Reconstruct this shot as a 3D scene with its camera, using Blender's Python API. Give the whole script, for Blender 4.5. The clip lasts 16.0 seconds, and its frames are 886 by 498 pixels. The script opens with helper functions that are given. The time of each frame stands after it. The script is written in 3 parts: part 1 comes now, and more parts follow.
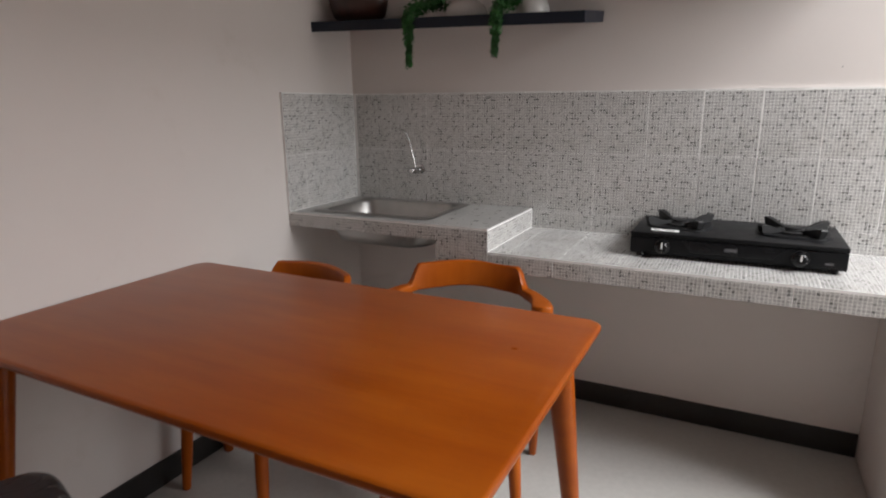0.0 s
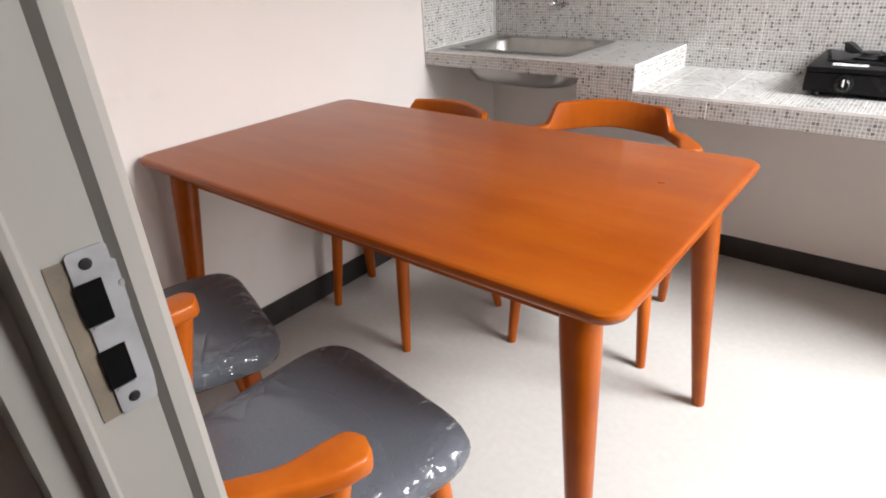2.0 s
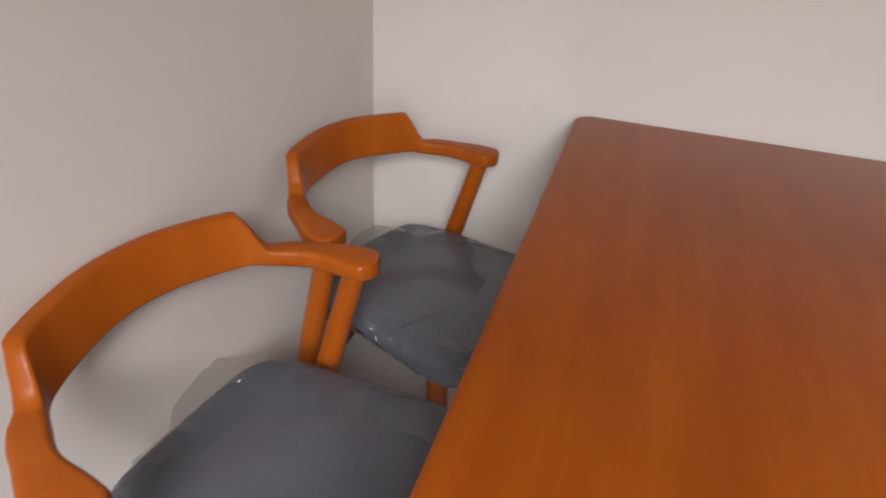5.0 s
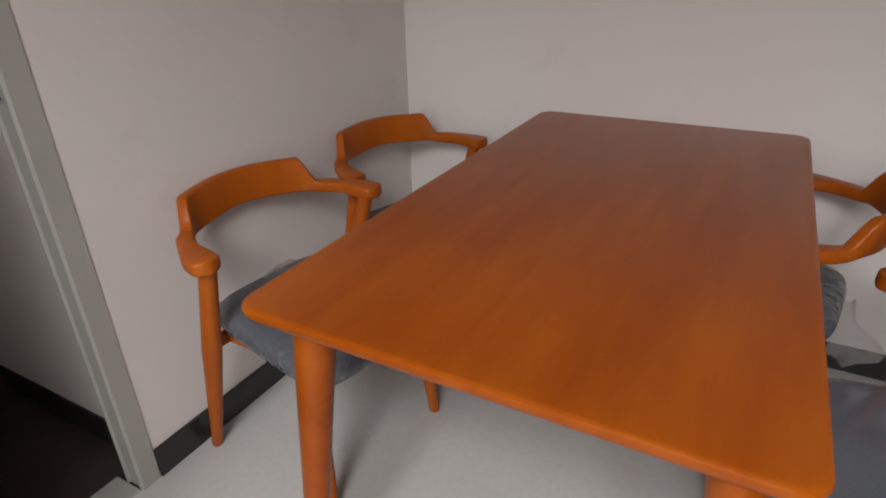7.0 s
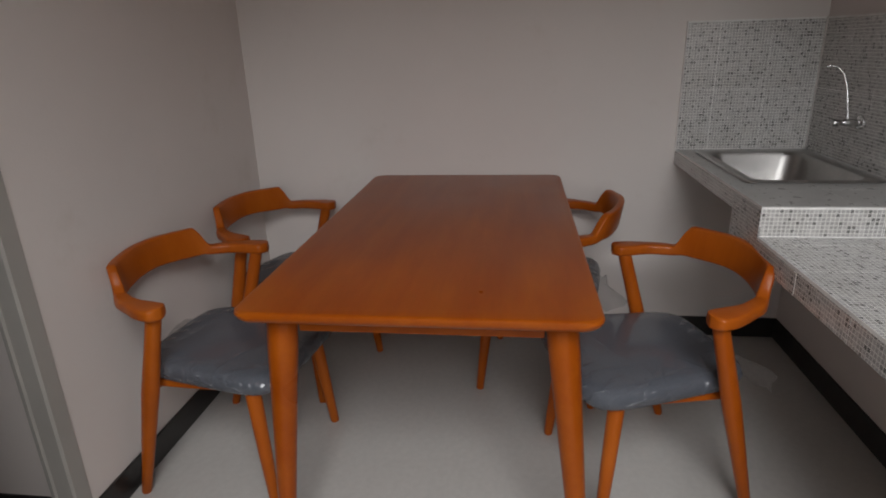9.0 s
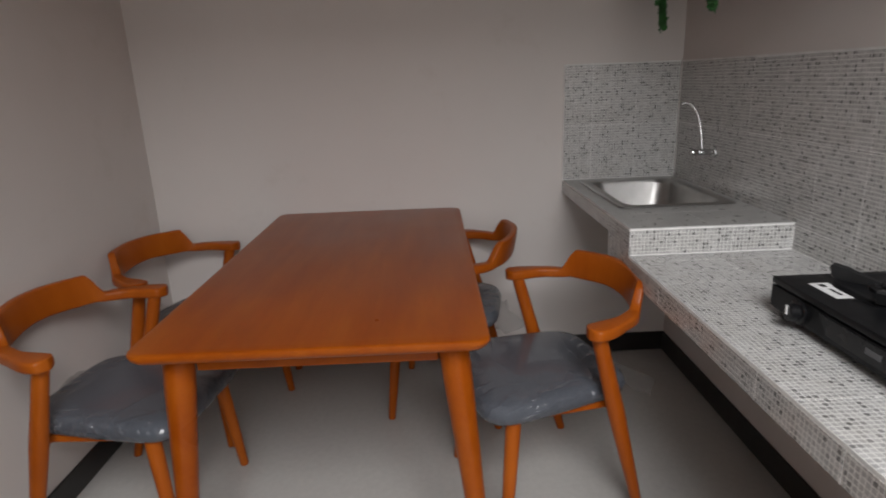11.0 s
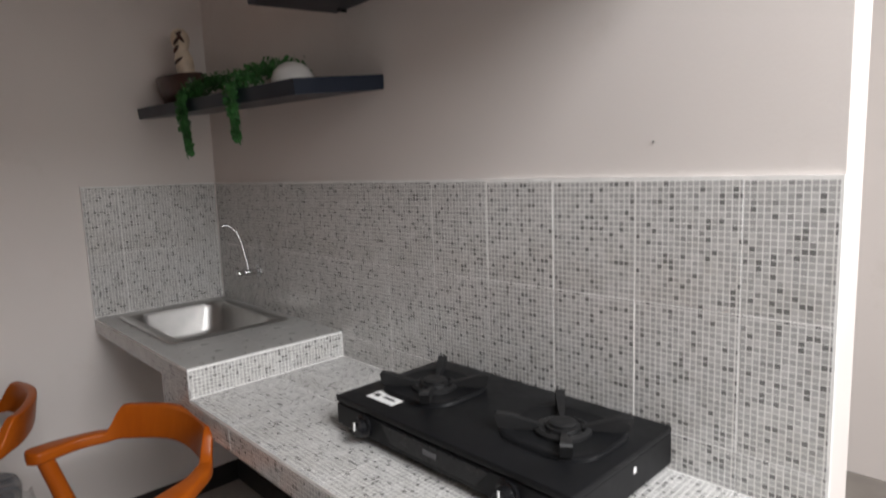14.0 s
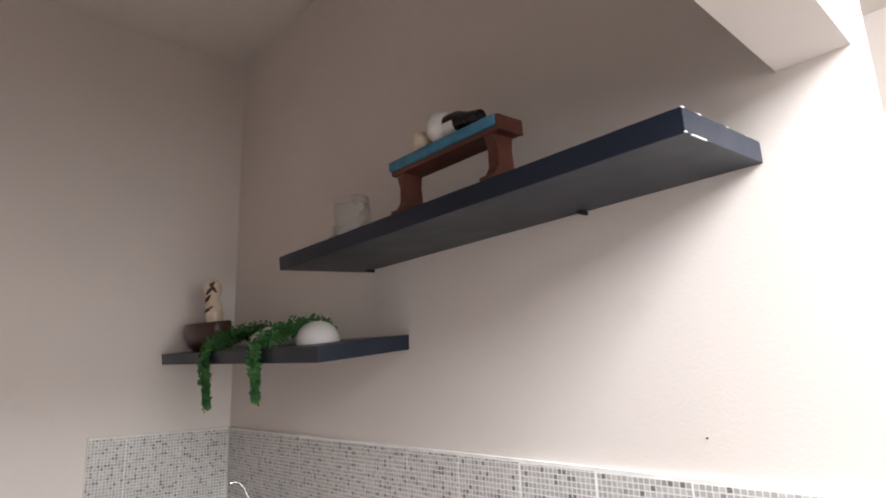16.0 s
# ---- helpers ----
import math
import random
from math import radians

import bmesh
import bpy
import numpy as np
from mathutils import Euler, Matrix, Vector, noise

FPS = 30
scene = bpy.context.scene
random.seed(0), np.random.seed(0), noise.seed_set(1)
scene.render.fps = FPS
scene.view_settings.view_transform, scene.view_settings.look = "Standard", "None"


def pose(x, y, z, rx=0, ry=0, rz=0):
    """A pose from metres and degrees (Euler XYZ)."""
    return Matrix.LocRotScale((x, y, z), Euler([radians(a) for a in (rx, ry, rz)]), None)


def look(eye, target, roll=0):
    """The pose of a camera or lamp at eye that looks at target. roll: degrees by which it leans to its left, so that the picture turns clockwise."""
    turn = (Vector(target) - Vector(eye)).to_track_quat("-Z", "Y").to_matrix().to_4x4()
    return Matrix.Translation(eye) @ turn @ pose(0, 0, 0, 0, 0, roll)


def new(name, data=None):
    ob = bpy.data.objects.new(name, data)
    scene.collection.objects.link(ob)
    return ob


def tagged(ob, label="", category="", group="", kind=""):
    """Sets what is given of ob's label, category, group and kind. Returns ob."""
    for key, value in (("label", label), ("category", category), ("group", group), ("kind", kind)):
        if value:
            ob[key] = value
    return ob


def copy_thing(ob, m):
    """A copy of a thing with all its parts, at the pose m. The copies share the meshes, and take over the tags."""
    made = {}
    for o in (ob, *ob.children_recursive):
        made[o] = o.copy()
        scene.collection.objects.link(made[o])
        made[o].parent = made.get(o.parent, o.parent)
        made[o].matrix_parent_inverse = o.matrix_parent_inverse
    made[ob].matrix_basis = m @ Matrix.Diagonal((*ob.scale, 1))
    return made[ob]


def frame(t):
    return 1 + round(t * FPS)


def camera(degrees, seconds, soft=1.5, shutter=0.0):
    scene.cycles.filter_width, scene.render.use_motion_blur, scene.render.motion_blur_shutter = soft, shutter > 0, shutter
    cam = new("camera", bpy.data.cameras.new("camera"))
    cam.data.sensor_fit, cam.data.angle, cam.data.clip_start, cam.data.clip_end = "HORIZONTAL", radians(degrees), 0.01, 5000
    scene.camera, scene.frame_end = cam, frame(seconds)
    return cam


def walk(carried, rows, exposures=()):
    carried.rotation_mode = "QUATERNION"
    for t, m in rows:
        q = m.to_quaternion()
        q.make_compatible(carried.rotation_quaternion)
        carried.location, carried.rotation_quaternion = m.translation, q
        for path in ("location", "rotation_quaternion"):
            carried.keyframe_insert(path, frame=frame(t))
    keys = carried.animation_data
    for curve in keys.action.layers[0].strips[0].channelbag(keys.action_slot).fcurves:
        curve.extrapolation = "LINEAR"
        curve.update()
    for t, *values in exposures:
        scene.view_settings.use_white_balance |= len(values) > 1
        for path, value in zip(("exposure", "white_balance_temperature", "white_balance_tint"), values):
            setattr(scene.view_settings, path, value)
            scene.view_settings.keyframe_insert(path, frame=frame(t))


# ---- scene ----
cam = camera(74.5, 16.0, soft=1.9, shutter=0.15)
PATH = [
    (0, (1.735, -2.437, 1.301), (0.85, -0.708, 0.828), -0.7),
    (0.5, (1.735, -2.48, 1.261), (0.693, -0.94, 0.524), -2.7),
    (1, (1.746, -2.501, 1.258), (0.622, -1.067, 0.433), -3.6),
    (1.5, (1.736, -2.506, 1.246), (0.59, -1.122, 0.368), -3.5),
    (2, (1.715, -2.488, 1.241), (0.563, -1.13, 0.331), -3.2),
    (2.5, (1.674, -2.446, 1.231), (0.529, -1.106, 0.286), -2.9),
    (3, (1.657, -2.395, 1.229), (0.52, -1.076, 0.246), -3.0),
    (3.5, (1.616, -2.218, 1.216), (0.452, -0.932, 0.22), -3.5),
    (4, (1.559, -2.005, 1.227), (0.135, -1.009, 0.238), -2.3),
    (4.2, (1.545, -1.9, 1.236), (-0.035, -1.189, 0.236), -0.9),
    (4.5, (1.459, -1.871, 1.251), (-0.221, -1.536, 0.219), 3.3),
    (5, (1.48, -1.705, 1.214), (-0.159, -2.19, 0.175), 3.8),
    (5.2, (1.513, -1.644, 1.205), (-0.058, -2.343, 0.184), 2.5),
    (7.3, (2.074, -1.115, 1.244), (0.5, -1.98, 0.365), -1.4),
    (7.5, (2.139, -1.121, 1.24), (0.477, -1.849, 0.398), -1.9),
    (8, (2.37, -1.192, 1.27), (0.575, -1.64, 0.51), -2.4),
    (8.5, (2.494, -1.186, 1.304), (0.645, -1.497, 0.607), -1.9),
    (10.8, (2.637, -1.126, 1.302), (0.717, -1.207, 0.747), -2.4),
    (11, (2.637, -1.106, 1.314), (0.714, -1.083, 0.765), -2.2),
    (11.5, (2.589, -1.041, 1.311), (0.757, -0.457, 0.762), -2.5),
    (12, (2.555, -1.062, 1.308), (0.916, -0.069, 0.738), -3.0),
    (12.5, (2.55, -1.065, 1.301), (1.074, 0.156, 0.726), -2.3),
    (13, (2.546, -1.054, 1.301), (1.137, 0.248, 0.738), -2.1),
    (13.5, (2.545, -1.056, 1.3), (1.148, 0.267, 0.754), -2.2),
    (14, (2.532, -1.069, 1.37), (1.102, 0.306, 1.116), -2.0),
    (14.5, (2.509, -1.056, 1.503), (1.069, 0.304, 1.782), -2.2),
    (15, (2.49, -1.042, 1.529), (1.068, 0.301, 1.947), -2.2),
    (15.5, (2.482, -1.036, 1.537), (1.06, 0.306, 1.959), -2.4),
    (16, (2.481, -1.031, 1.531), (1.042, 0.287, 1.968), -2.1),
]
EXPOSURES = [(0, -0.95), (0.5, -0.2), (1.0, 0.05), (1.5, 0.15), (3.0, 0.08), (4.0, 0.0), (4.5, -0.28), (5.0, -0.5), (5.2, -0.5), (7.3, -1.25), (8.5, -1.7), (10.8, -1.6), (11.5, -1.3), (12.0, -1.2), (13.6, -1.2), (14.0, -1.3), (14.5, -0.52), (15.0, -0.33), (16.0, -0.33)]
walk(cam, [(t, look(eye, target, roll)) for t, eye, target, roll in PATH], EXPOSURES)

# ---- world, daylight and exposure ----
world = bpy.data.worlds.new("sky")
scene.world = world
world.use_nodes = True
wn = world.node_tree.nodes
sky = wn.new("ShaderNodeTexSky")
sky.sky_type = "NISHITA"
sky.sun_disc = False
sky.sun_elevation = radians(40)
sky.sun_rotation = radians(90)
wn["Background"].inputs["Strength"].default_value = 0.10
world.node_tree.links.new(sky.outputs["Color"], wn["Background"].inputs["Color"])

sun_data = bpy.data.lights.new("sun", "SUN")
sun_data.energy, sun_data.angle, sun_data.color = 0.8, radians(14), (1.0, 0.96, 0.9)
sun = new("sun", sun_data)
sun.matrix_world = look((8.0, -1.9, 11), (3.9, -0.9, 0))


def skylight(name, m, width, height, watts, colour):
    """Daylight that enters by one of the place's openings."""
    d = bpy.data.lights.new(name, "AREA")
    d.shape, d.size, d.size_y, d.energy, d.color = "RECTANGLE", width, height, watts, colour
    ob = new(name, d)
    ob.matrix_world = m
    return ob


skylight("roof_daylight", look((4.0, -0.72, 2.95), (1.9, -0.6, 0.5)), 1.5, 1.5, 325, (0.985, 0.985, 1.0))
skylight("window_daylight", look((5.52, -0.95, 1.6), (0.5, -0.85, 1.3)), 1.9, 1.5, 72, (0.985, 0.985, 1.0))

# ---- materials ----


class Nodes:
    """A small builder for node materials."""

    def __init__(self, name):
        self.m = bpy.data.materials.new(name)
        self.m.use_nodes = True
        self.t = self.m.node_tree
        self.b = self.t.nodes["Principled BSDF"]

    def node(self, kind, **props):
        n = self.t.nodes.new(kind)
        for k, v in props.items():
            setattr(n, k, v)
        return n

    def link(self, a, b):
        self.t.links.new(a, b)

    def math(self, op, a, b=None, c=None):
        n = self.node("ShaderNodeMath", operation=op)
        for i, v in enumerate((a, b, c)):
            if v is None:
                continue
            if isinstance(v, (int, float)):
                n.inputs[i].default_value = v
            else:
                self.link(v, n.inputs[i])
        return n.outputs[0]

    def coords(self, scale=(1, 1, 1), out="Object"):
        c = self.node("ShaderNodeTexCoord")
        m = self.node("ShaderNodeMapping")
        m.inputs["Scale"].default_value = scale
        self.link(c.outputs[out], m.inputs["Vector"])
        return m.outputs["Vector"]

    def noise(self, scale, detail=3, vec=None, rough=0.55):
        n = self.node("ShaderNodeTexNoise")
        n.inputs["Scale"].default_value = scale
        n.inputs["Detail"].default_value = detail
        n.inputs["Roughness"].default_value = rough
        self.link(vec if vec is not None else self.coords(), n.inputs["Vector"])
        return n.outputs["Fac"]

    def ramp(self, fac, stops):
        r = self.node("ShaderNodeValToRGB")
        e = r.color_ramp.elements
        while len(e) < len(stops):
            e.new(0.5)
        for i, (p, c) in enumerate(stops):
            e[i].position = p
            e[i].color = (*c, 1) if len(c) == 3 else c
        self.link(fac, r.inputs["Fac"])
        return r.outputs["Color"]

    def mix(self, fac, a, b, blend="MIX"):
        n = self.node("ShaderNodeMix", data_type="RGBA", blend_type=blend)
        for key, v in (("Factor", fac), ("A", a), ("B", b)):
            s = [i for i in n.inputs if i.name == key and i.enabled][0]
            if isinstance(v, (int, float)):
                s.default_value = v
            elif isinstance(v, tuple):
                s.default_value = (*v, 1)
            else:
                self.link(v, s)
        return [o for o in n.outputs if o.enabled][0]

    def colour(self, out):
        if isinstance(out, tuple):
            self.b.inputs["Base Color"].default_value = (*out, 1)
        else:
            self.link(out, self.b.inputs["Base Color"])

    def set(self, **kw):
        for k, v in kw.items():
            s = self.b.inputs[k.replace("_", " ").title().replace("Ior", "IOR")]
            if isinstance(v, (int, float)):
                s.default_value = v
            else:
                self.link(v, s)
        return self

    def bump(self, height, strength, distance=0.002, into="Normal"):
        n = self.node("ShaderNodeBump")
        n.inputs["Strength"].default_value = strength
        n.inputs["Distance"].default_value = distance
        self.link(height, n.inputs["Height"])
        self.link(n.outputs["Normal"], self.b.inputs[into])
        return self


def spread(n, base, amount, scale, detail=4):
    """A colour that drifts lighter and darker round base."""
    lo = tuple(c * (1 - amount) for c in base)
    hi = tuple(min(1, c * (1 + amount)) for c in base)
    return n.ramp(n.noise(scale, detail), [(0.3, lo), (0.7, hi)])


def plain(name, base, rough, amount=0.12, scale=6, bump=0.1, bump_scale=60, metal=0.0):
    n = Nodes(name)
    n.colour(spread(n, base, amount, scale))
    r = n.noise(scale * 3, 3)
    n.set(roughness=n.math("ADD", n.math("MULTIPLY", r, 0.2), rough - 0.1), metallic=metal)
    if bump:
        n.bump(n.noise(bump_scale, 4), bump, 0.001)
    return n.m


def wall_paint(name, base):
    n = Nodes(name)
    big = spread(n, base, 0.035, 1.1, 5)
    scuffs = n.ramp(n.noise(3.5, 8, rough=0.7), [(0.25, (0.93, 0.92, 0.90)), (0.42, (1, 1, 1))])
    n.colour(n.mix(1.0, big, scuffs, "MULTIPLY"))
    n.set(roughness=0.62)
    h = n.math("ADD", n.math("MULTIPLY", n.noise(5, 4), 3.0), n.noise(140, 3))
    n.bump(h, 0.22, 0.0016)
    return n.m


def wood(name, dark, mid, light, rough=0.3, along=(1.2, 14, 14), coat=0.35):
    n = Nodes(name)
    info = n.node("ShaderNodeObjectInfo")
    c = n.node("ShaderNodeTexCoord")
    shift = n.node("ShaderNodeVectorMath", operation="ADD")
    n.link(c.outputs["Object"], shift.inputs[0])
    n.link(n.math("ADD", n.math("MULTIPLY", info.outputs["Random"], 3.1), 5.37), shift.inputs[1])
    m = n.node("ShaderNodeMapping")
    m.inputs["Scale"].default_value = along
    n.link(shift.outputs[0], m.inputs["Vector"])
    g = n.noise(2.2, 3, m.outputs["Vector"], 0.55)
    fine = n.noise(13.7, 2, m.outputs["Vector"], 0.5)
    blotch = n.noise(2.6, 2, shift.outputs[0])
    base = n.ramp(g, [(0.28, dark), (0.5, mid), (0.75, light)])
    streak = n.ramp(fine, [(0.3, (0.955, 0.945, 0.93)), (0.6, (1, 1, 1))])
    base = n.mix(1.0, base, streak, "MULTIPLY")
    base = n.mix(1.0, base, n.ramp(blotch, [(0.24, (0.84, 0.79, 0.73)), (0.44, (0.95, 0.935, 0.915)), (0.58, (1.0, 1.0, 1.0)), (0.78, (1.14, 1.24, 1.30))]), "MULTIPLY")
    n.colour(base)
    n.set(roughness=n.math("ADD", n.math("MULTIPLY", blotch, 0.22), rough - 0.1), coat_weight=coat, coat_roughness=0.12)
    n.b.inputs["Specular IOR Level"].default_value = 0.16
    n.bump(n.noise(3.1, 1, shift.outputs[0]), 0.1, 0.001)
    return n.m


def mosaic(name):
    """Ceramic tile printed with small grey squares between white lines; UV is in metres on the tile."""
    n = Nodes(name)
    uv = n.node("ShaderNodeUVMap")
    sep = n.node("ShaderNodeSeparateXYZ")
    n.link(uv.outputs["UV"], sep.inputs[0])
    pitch = 0.01125
    u, v = (n.math("DIVIDE", sep.outputs[i], pitch) for i in (0, 1))
    info = n.node("ShaderNodeObjectInfo")
    cell = n.node("ShaderNodeCombineXYZ")
    n.link(n.math("FLOOR", u), cell.inputs[0])
    n.link(n.math("FLOOR", v), cell.inputs[1])
    n.link(n.math("FLOOR", n.math("MULTIPLY", info.outputs["Random"], 7.99)), cell.inputs[2])
    white = n.node("ShaderNodeTexWhiteNoise", noise_dimensions="3D")
    n.link(cell.outputs[0], white.inputs["Vector"])
    r = n.node("ShaderNodeValToRGB")
    r.color_ramp.interpolation = "CONSTANT"
    e = r.color_ramp.elements
    tones = [(0.0, 0.185), (0.10, 0.29), (0.155, 0.39), (0.5, 0.44), (0.8, 0.50)]
    while len(e) < len(tones):
        e.new(0.5)
    for i, (p, g) in enumerate(tones):
        e[i].position, e[i].color = p, (g, g * 0.985, g * 0.965, 1)
    n.link(white.outputs["Value"], r.inputs["Fac"])

    def inside(w):
        f = n.math("FRACT", w)
        d = n.math("ABSOLUTE", n.math("SUBTRACT", f, 0.5))
        return n.math("LESS_THAN", d, 0.405)

    square = n.math("MULTIPLY", inside(u), inside(v))
    line = n.ramp(n.noise(30, 4), [(0.3, (0.70, 0.69, 0.66)), (0.7, (0.80, 0.79, 0.77))])
    col = n.mix(square, line, r.outputs["Color"])
    stain = n.ramp(n.noise(5, 6, rough=0.7), [(0.28, (0.84, 0.82, 0.79)), (0.5, (1, 1, 1))])
    n.colour(n.mix(1.0, col, stain, "MULTIPLY"))
    n.set(roughness=n.math("ADD", n.math("MULTIPLY", n.noise(20, 3), 0.14), 0.12))
    n.b.inputs["Specular IOR Level"].default_value = 0.7
    n.bump(n.math("ADD", n.math("MULTIPLY", square, 0.4), n.math("MULTIPLY", n.noise(14, 3), 1.2)), 0.12, 0.0006)
    return n.m


def floor_mat():
    n = Nodes("cream_floor_tile")
    n.colour(n.mix(0.5, spread(n, (0.51, 0.495, 0.47), 0.05, 2.5, 5), spread(n, (0.51, 0.495, 0.47), 0.08, 45, 3)))
    n.set(roughness=n.math("ADD", n.math("MULTIPLY", n.noise(6, 5), 0.25), 0.26))
    n.bump(n.noise(25, 4), 0.05, 0.001)
    return n.m


def cushion_mat():
    """Blue-grey upholstery under tight clear plastic: cloth below, a glossy coat on top that creases towards the rim."""
    n = Nodes("grey_cloth_under_plastic")
    n.colour(n.mix(0.5, spread(n, (0.072, 0.080, 0.097), 0.12, 5), spread(n, (0.072, 0.080, 0.097), 0.25, 320, 2)))
    n.set(roughness=0.75, coat_weight=1.0, coat_roughness=0.14)
    w = n.node("ShaderNodeTexWave", wave_type="BANDS", bands_direction="DIAGONAL")
    w.inputs["Scale"].default_value = 10.0
    w.inputs["Distortion"].default_value = 6.5
    w.inputs["Detail"].default_value = 3.0
    w.inputs["Detail Scale"].default_value = 1.8
    n.link(n.coords((1, 0.45, 1)), w.inputs["Vector"])
    c = n.node("ShaderNodeTexCoord")
    sep = n.node("ShaderNodeSeparateXYZ")
    n.link(c.outputs["Object"], sep.inputs[0])
    ax = n.math("DIVIDE", n.math("ABSOLUTE", sep.outputs[0]), 0.24)
    ay = n.math("DIVIDE", n.math("ABSOLUTE", n.math("SUBTRACT", sep.outputs[1], 0.034)), 0.246)
    rim = n.ramp(n.math("MAXIMUM", ax, ay), [(0.70, (0, 0, 0)), (0.96, (1, 1, 1))])
    patch = n.ramp(n.noise(4.0, 2), [(0.52, (0, 0, 0)), (0.75, (0.3, 0.3, 0.3))])
    mask = n.math("MAXIMUM", rim, patch)
    crease = n.math("MULTIPLY", n.math("POWER", w.outputs["Fac"], 9.0), mask)
    fine = n.math("MULTIPLY", n.noise(60, 1), n.math("MULTIPLY", rim, 0.22))
    # sharp stretched folds that run across the seat, and crumples at the rim
    pull = n.noise(3.6, 1, n.coords((0.8, 2.6, 1.0)), 0.4)
    ridge = n.math("POWER", n.math("SUBTRACT", 1.0, n.math("MULTIPLY", n.math("ABSOLUTE", n.math("SUBTRACT", pull, 0.5)), 2.0)), 26.0)
    where = n.ramp(n.noise(3.1, 1), [(0.40, (0.1, 0.1, 0.1)), (0.58, (1, 1, 1))])
    crumple = n.math("MULTIPLY", n.noise(27, 1), n.math("MULTIPLY", rim, 1.3))
    folds = n.math("ADD", n.math("MULTIPLY", ridge, n.math("MULTIPLY", where, 0.55)), crumple)
    h = n.math("ADD", n.math("ADD", n.math("ADD", crease, fine), folds), n.math("MULTIPLY", n.noise(9, 2), 0.08))
    n.bump(h, 1.0, 0.012, "Coat Normal")
    return n.m


def plastic_film():
    n = Nodes("clear_plastic_film")
    t = n.node("ShaderNodeBsdfTransparent")
    t.inputs["Color"].default_value = (0.93, 0.94, 0.95, 1)
    g = n.node("ShaderNodeBsdfGlossy")
    g.inputs["Roughness"].default_value = 0.15
    b = n.node("ShaderNodeBump")
    b.inputs["Strength"].default_value = 0.8
    b.inputs["Distance"].default_value = 0.01
    n.link(n.noise(28, 4), b.inputs["Height"])
    n.link(b.outputs["Normal"], g.inputs["Normal"])
    d = n.node("ShaderNodeBsdfTranslucent")
    d.inputs["Color"].default_value = (0.75, 0.75, 0.75, 1)
    haze = n.node("ShaderNodeMixShader")
    haze.inputs[0].default_value = 0.45
    n.link(g.outputs[0], haze.inputs[1])
    n.link(d.outputs[0], haze.inputs[2])
    mx = n.node("ShaderNodeMixShader")
    mx.inputs[0].default_value = 0.48
    n.link(t.outputs[0], mx.inputs[1])
    n.link(haze.outputs[0], mx.inputs[2])
    n.link(mx.outputs[0], n.t.nodes["Material Output"].inputs["Surface"])
    return n.m


def glass_mat():
    """Thin pale glass, hazy with dust."""
    n = Nodes("frosted_glass")
    n.colour(spread(n, (0.72, 0.69, 0.66), 0.08, 14))
    n.set(roughness=0.25)
    t = n.node("ShaderNodeBsdfTransparent")
    t.inputs["Color"].default_value = (0.96, 0.96, 0.955, 1)
    mx = n.node("ShaderNodeMixShader")
    haze = n.ramp(n.noise(10, 4), [(0.3, (0.22, 0.22, 0.22)), (0.7, (0.40, 0.40, 0.40))])
    n.link(haze, mx.inputs[0])
    n.link(t.outputs[0], mx.inputs[1])
    n.link(n.b.outputs[0], mx.inputs[2])
    n.link(mx.outputs[0], n.t.nodes["Material Output"].inputs["Surface"])
    return n.m


PAINT = wall_paint("white_wall_paint", (0.72, 0.668, 0.636))
CEIL = wall_paint("white_ceiling_paint", (0.70, 0.665, 0.63))
PLASTER = plain("grey_cement_plaster", (0.36, 0.35, 0.335), 0.85, 0.22, 5, 0.5, 45)
FLOOR = floor_mat()
DARKFLOOR = plain("dark_brown_floor", (0.045, 0.032, 0.026), 0.4, 0.3, 4, 0.1, 30)
GREYFLOOR = plain("grey_brown_bounce_floor", (0.27, 0.245, 0.22), 0.4, 0.15, 4, 0.1, 30)
SKIRT = plain("black_skirting_tile", (0.022, 0.020, 0.019), 0.32, 0.3, 8, 0.1, 50)
GROUT = plain("white_tile_grout", (0.80, 0.79, 0.77), 0.8, 0.12, 18, 0.4, 160)
GREYTILE = plain("plain_grey_ceramic", (0.42, 0.415, 0.40), 0.3, 0.1, 9, 0.15, 120)
MOSAIC = mosaic("mosaic_print_ceramic")
TABLE = wood("orange_brown_table_wood", (0.272, 0.053, 0.0026), (0.305, 0.065, 0.0034), (0.345, 0.081, 0.005), 0.31, (1.0, 7, 7), 0.12)
CHAIR = wood("orange_brown_chair_wood", (0.33, 0.068, 0.0045), (0.375, 0.083, 0.0058), (0.42, 0.101, 0.009), 0.34, (5, 5, 1.4), 0.08)
CUSHION = cushion_mat()
FILM = plastic_film()
STEEL = plain("brushed_stainless_steel", (0.44, 0.43, 0.415), 0.38, 0.06, 20, 0.02, 200, 1.0)
CHROME = plain("chrome", (0.60, 0.60, 0.60), 0.22, 0.04, 20, 0, 60, 1.0)
BLACK = plain("black_enamel", (0.0065, 0.0068, 0.0078), 0.42, 0.25, 9, 0.08, 90)
BLACK.node_tree.nodes["Principled BSDF"].inputs["Specular IOR Level"].default_value = 0.2
IRON = plain("black_cast_iron", (0.009, 0.009, 0.0095), 0.5, 0.3, 20, 0.35, 120)
GLOSSBLACK = plain("glossy_black_plastic", (0.008, 0.008, 0.009), 0.26, 0.1, 9, 0)
GLOSSBLACK.node_tree.nodes["Principled BSDF"].inputs["Specular IOR Level"].default_value = 0.35
WHITEPRINT = plain("white_sticker", (0.8, 0.8, 0.79), 0.45, 0.04, 20, 0)
GREYPRINT = plain("grey_print", (0.11, 0.11, 0.115), 0.4, 0.05, 20, 0)
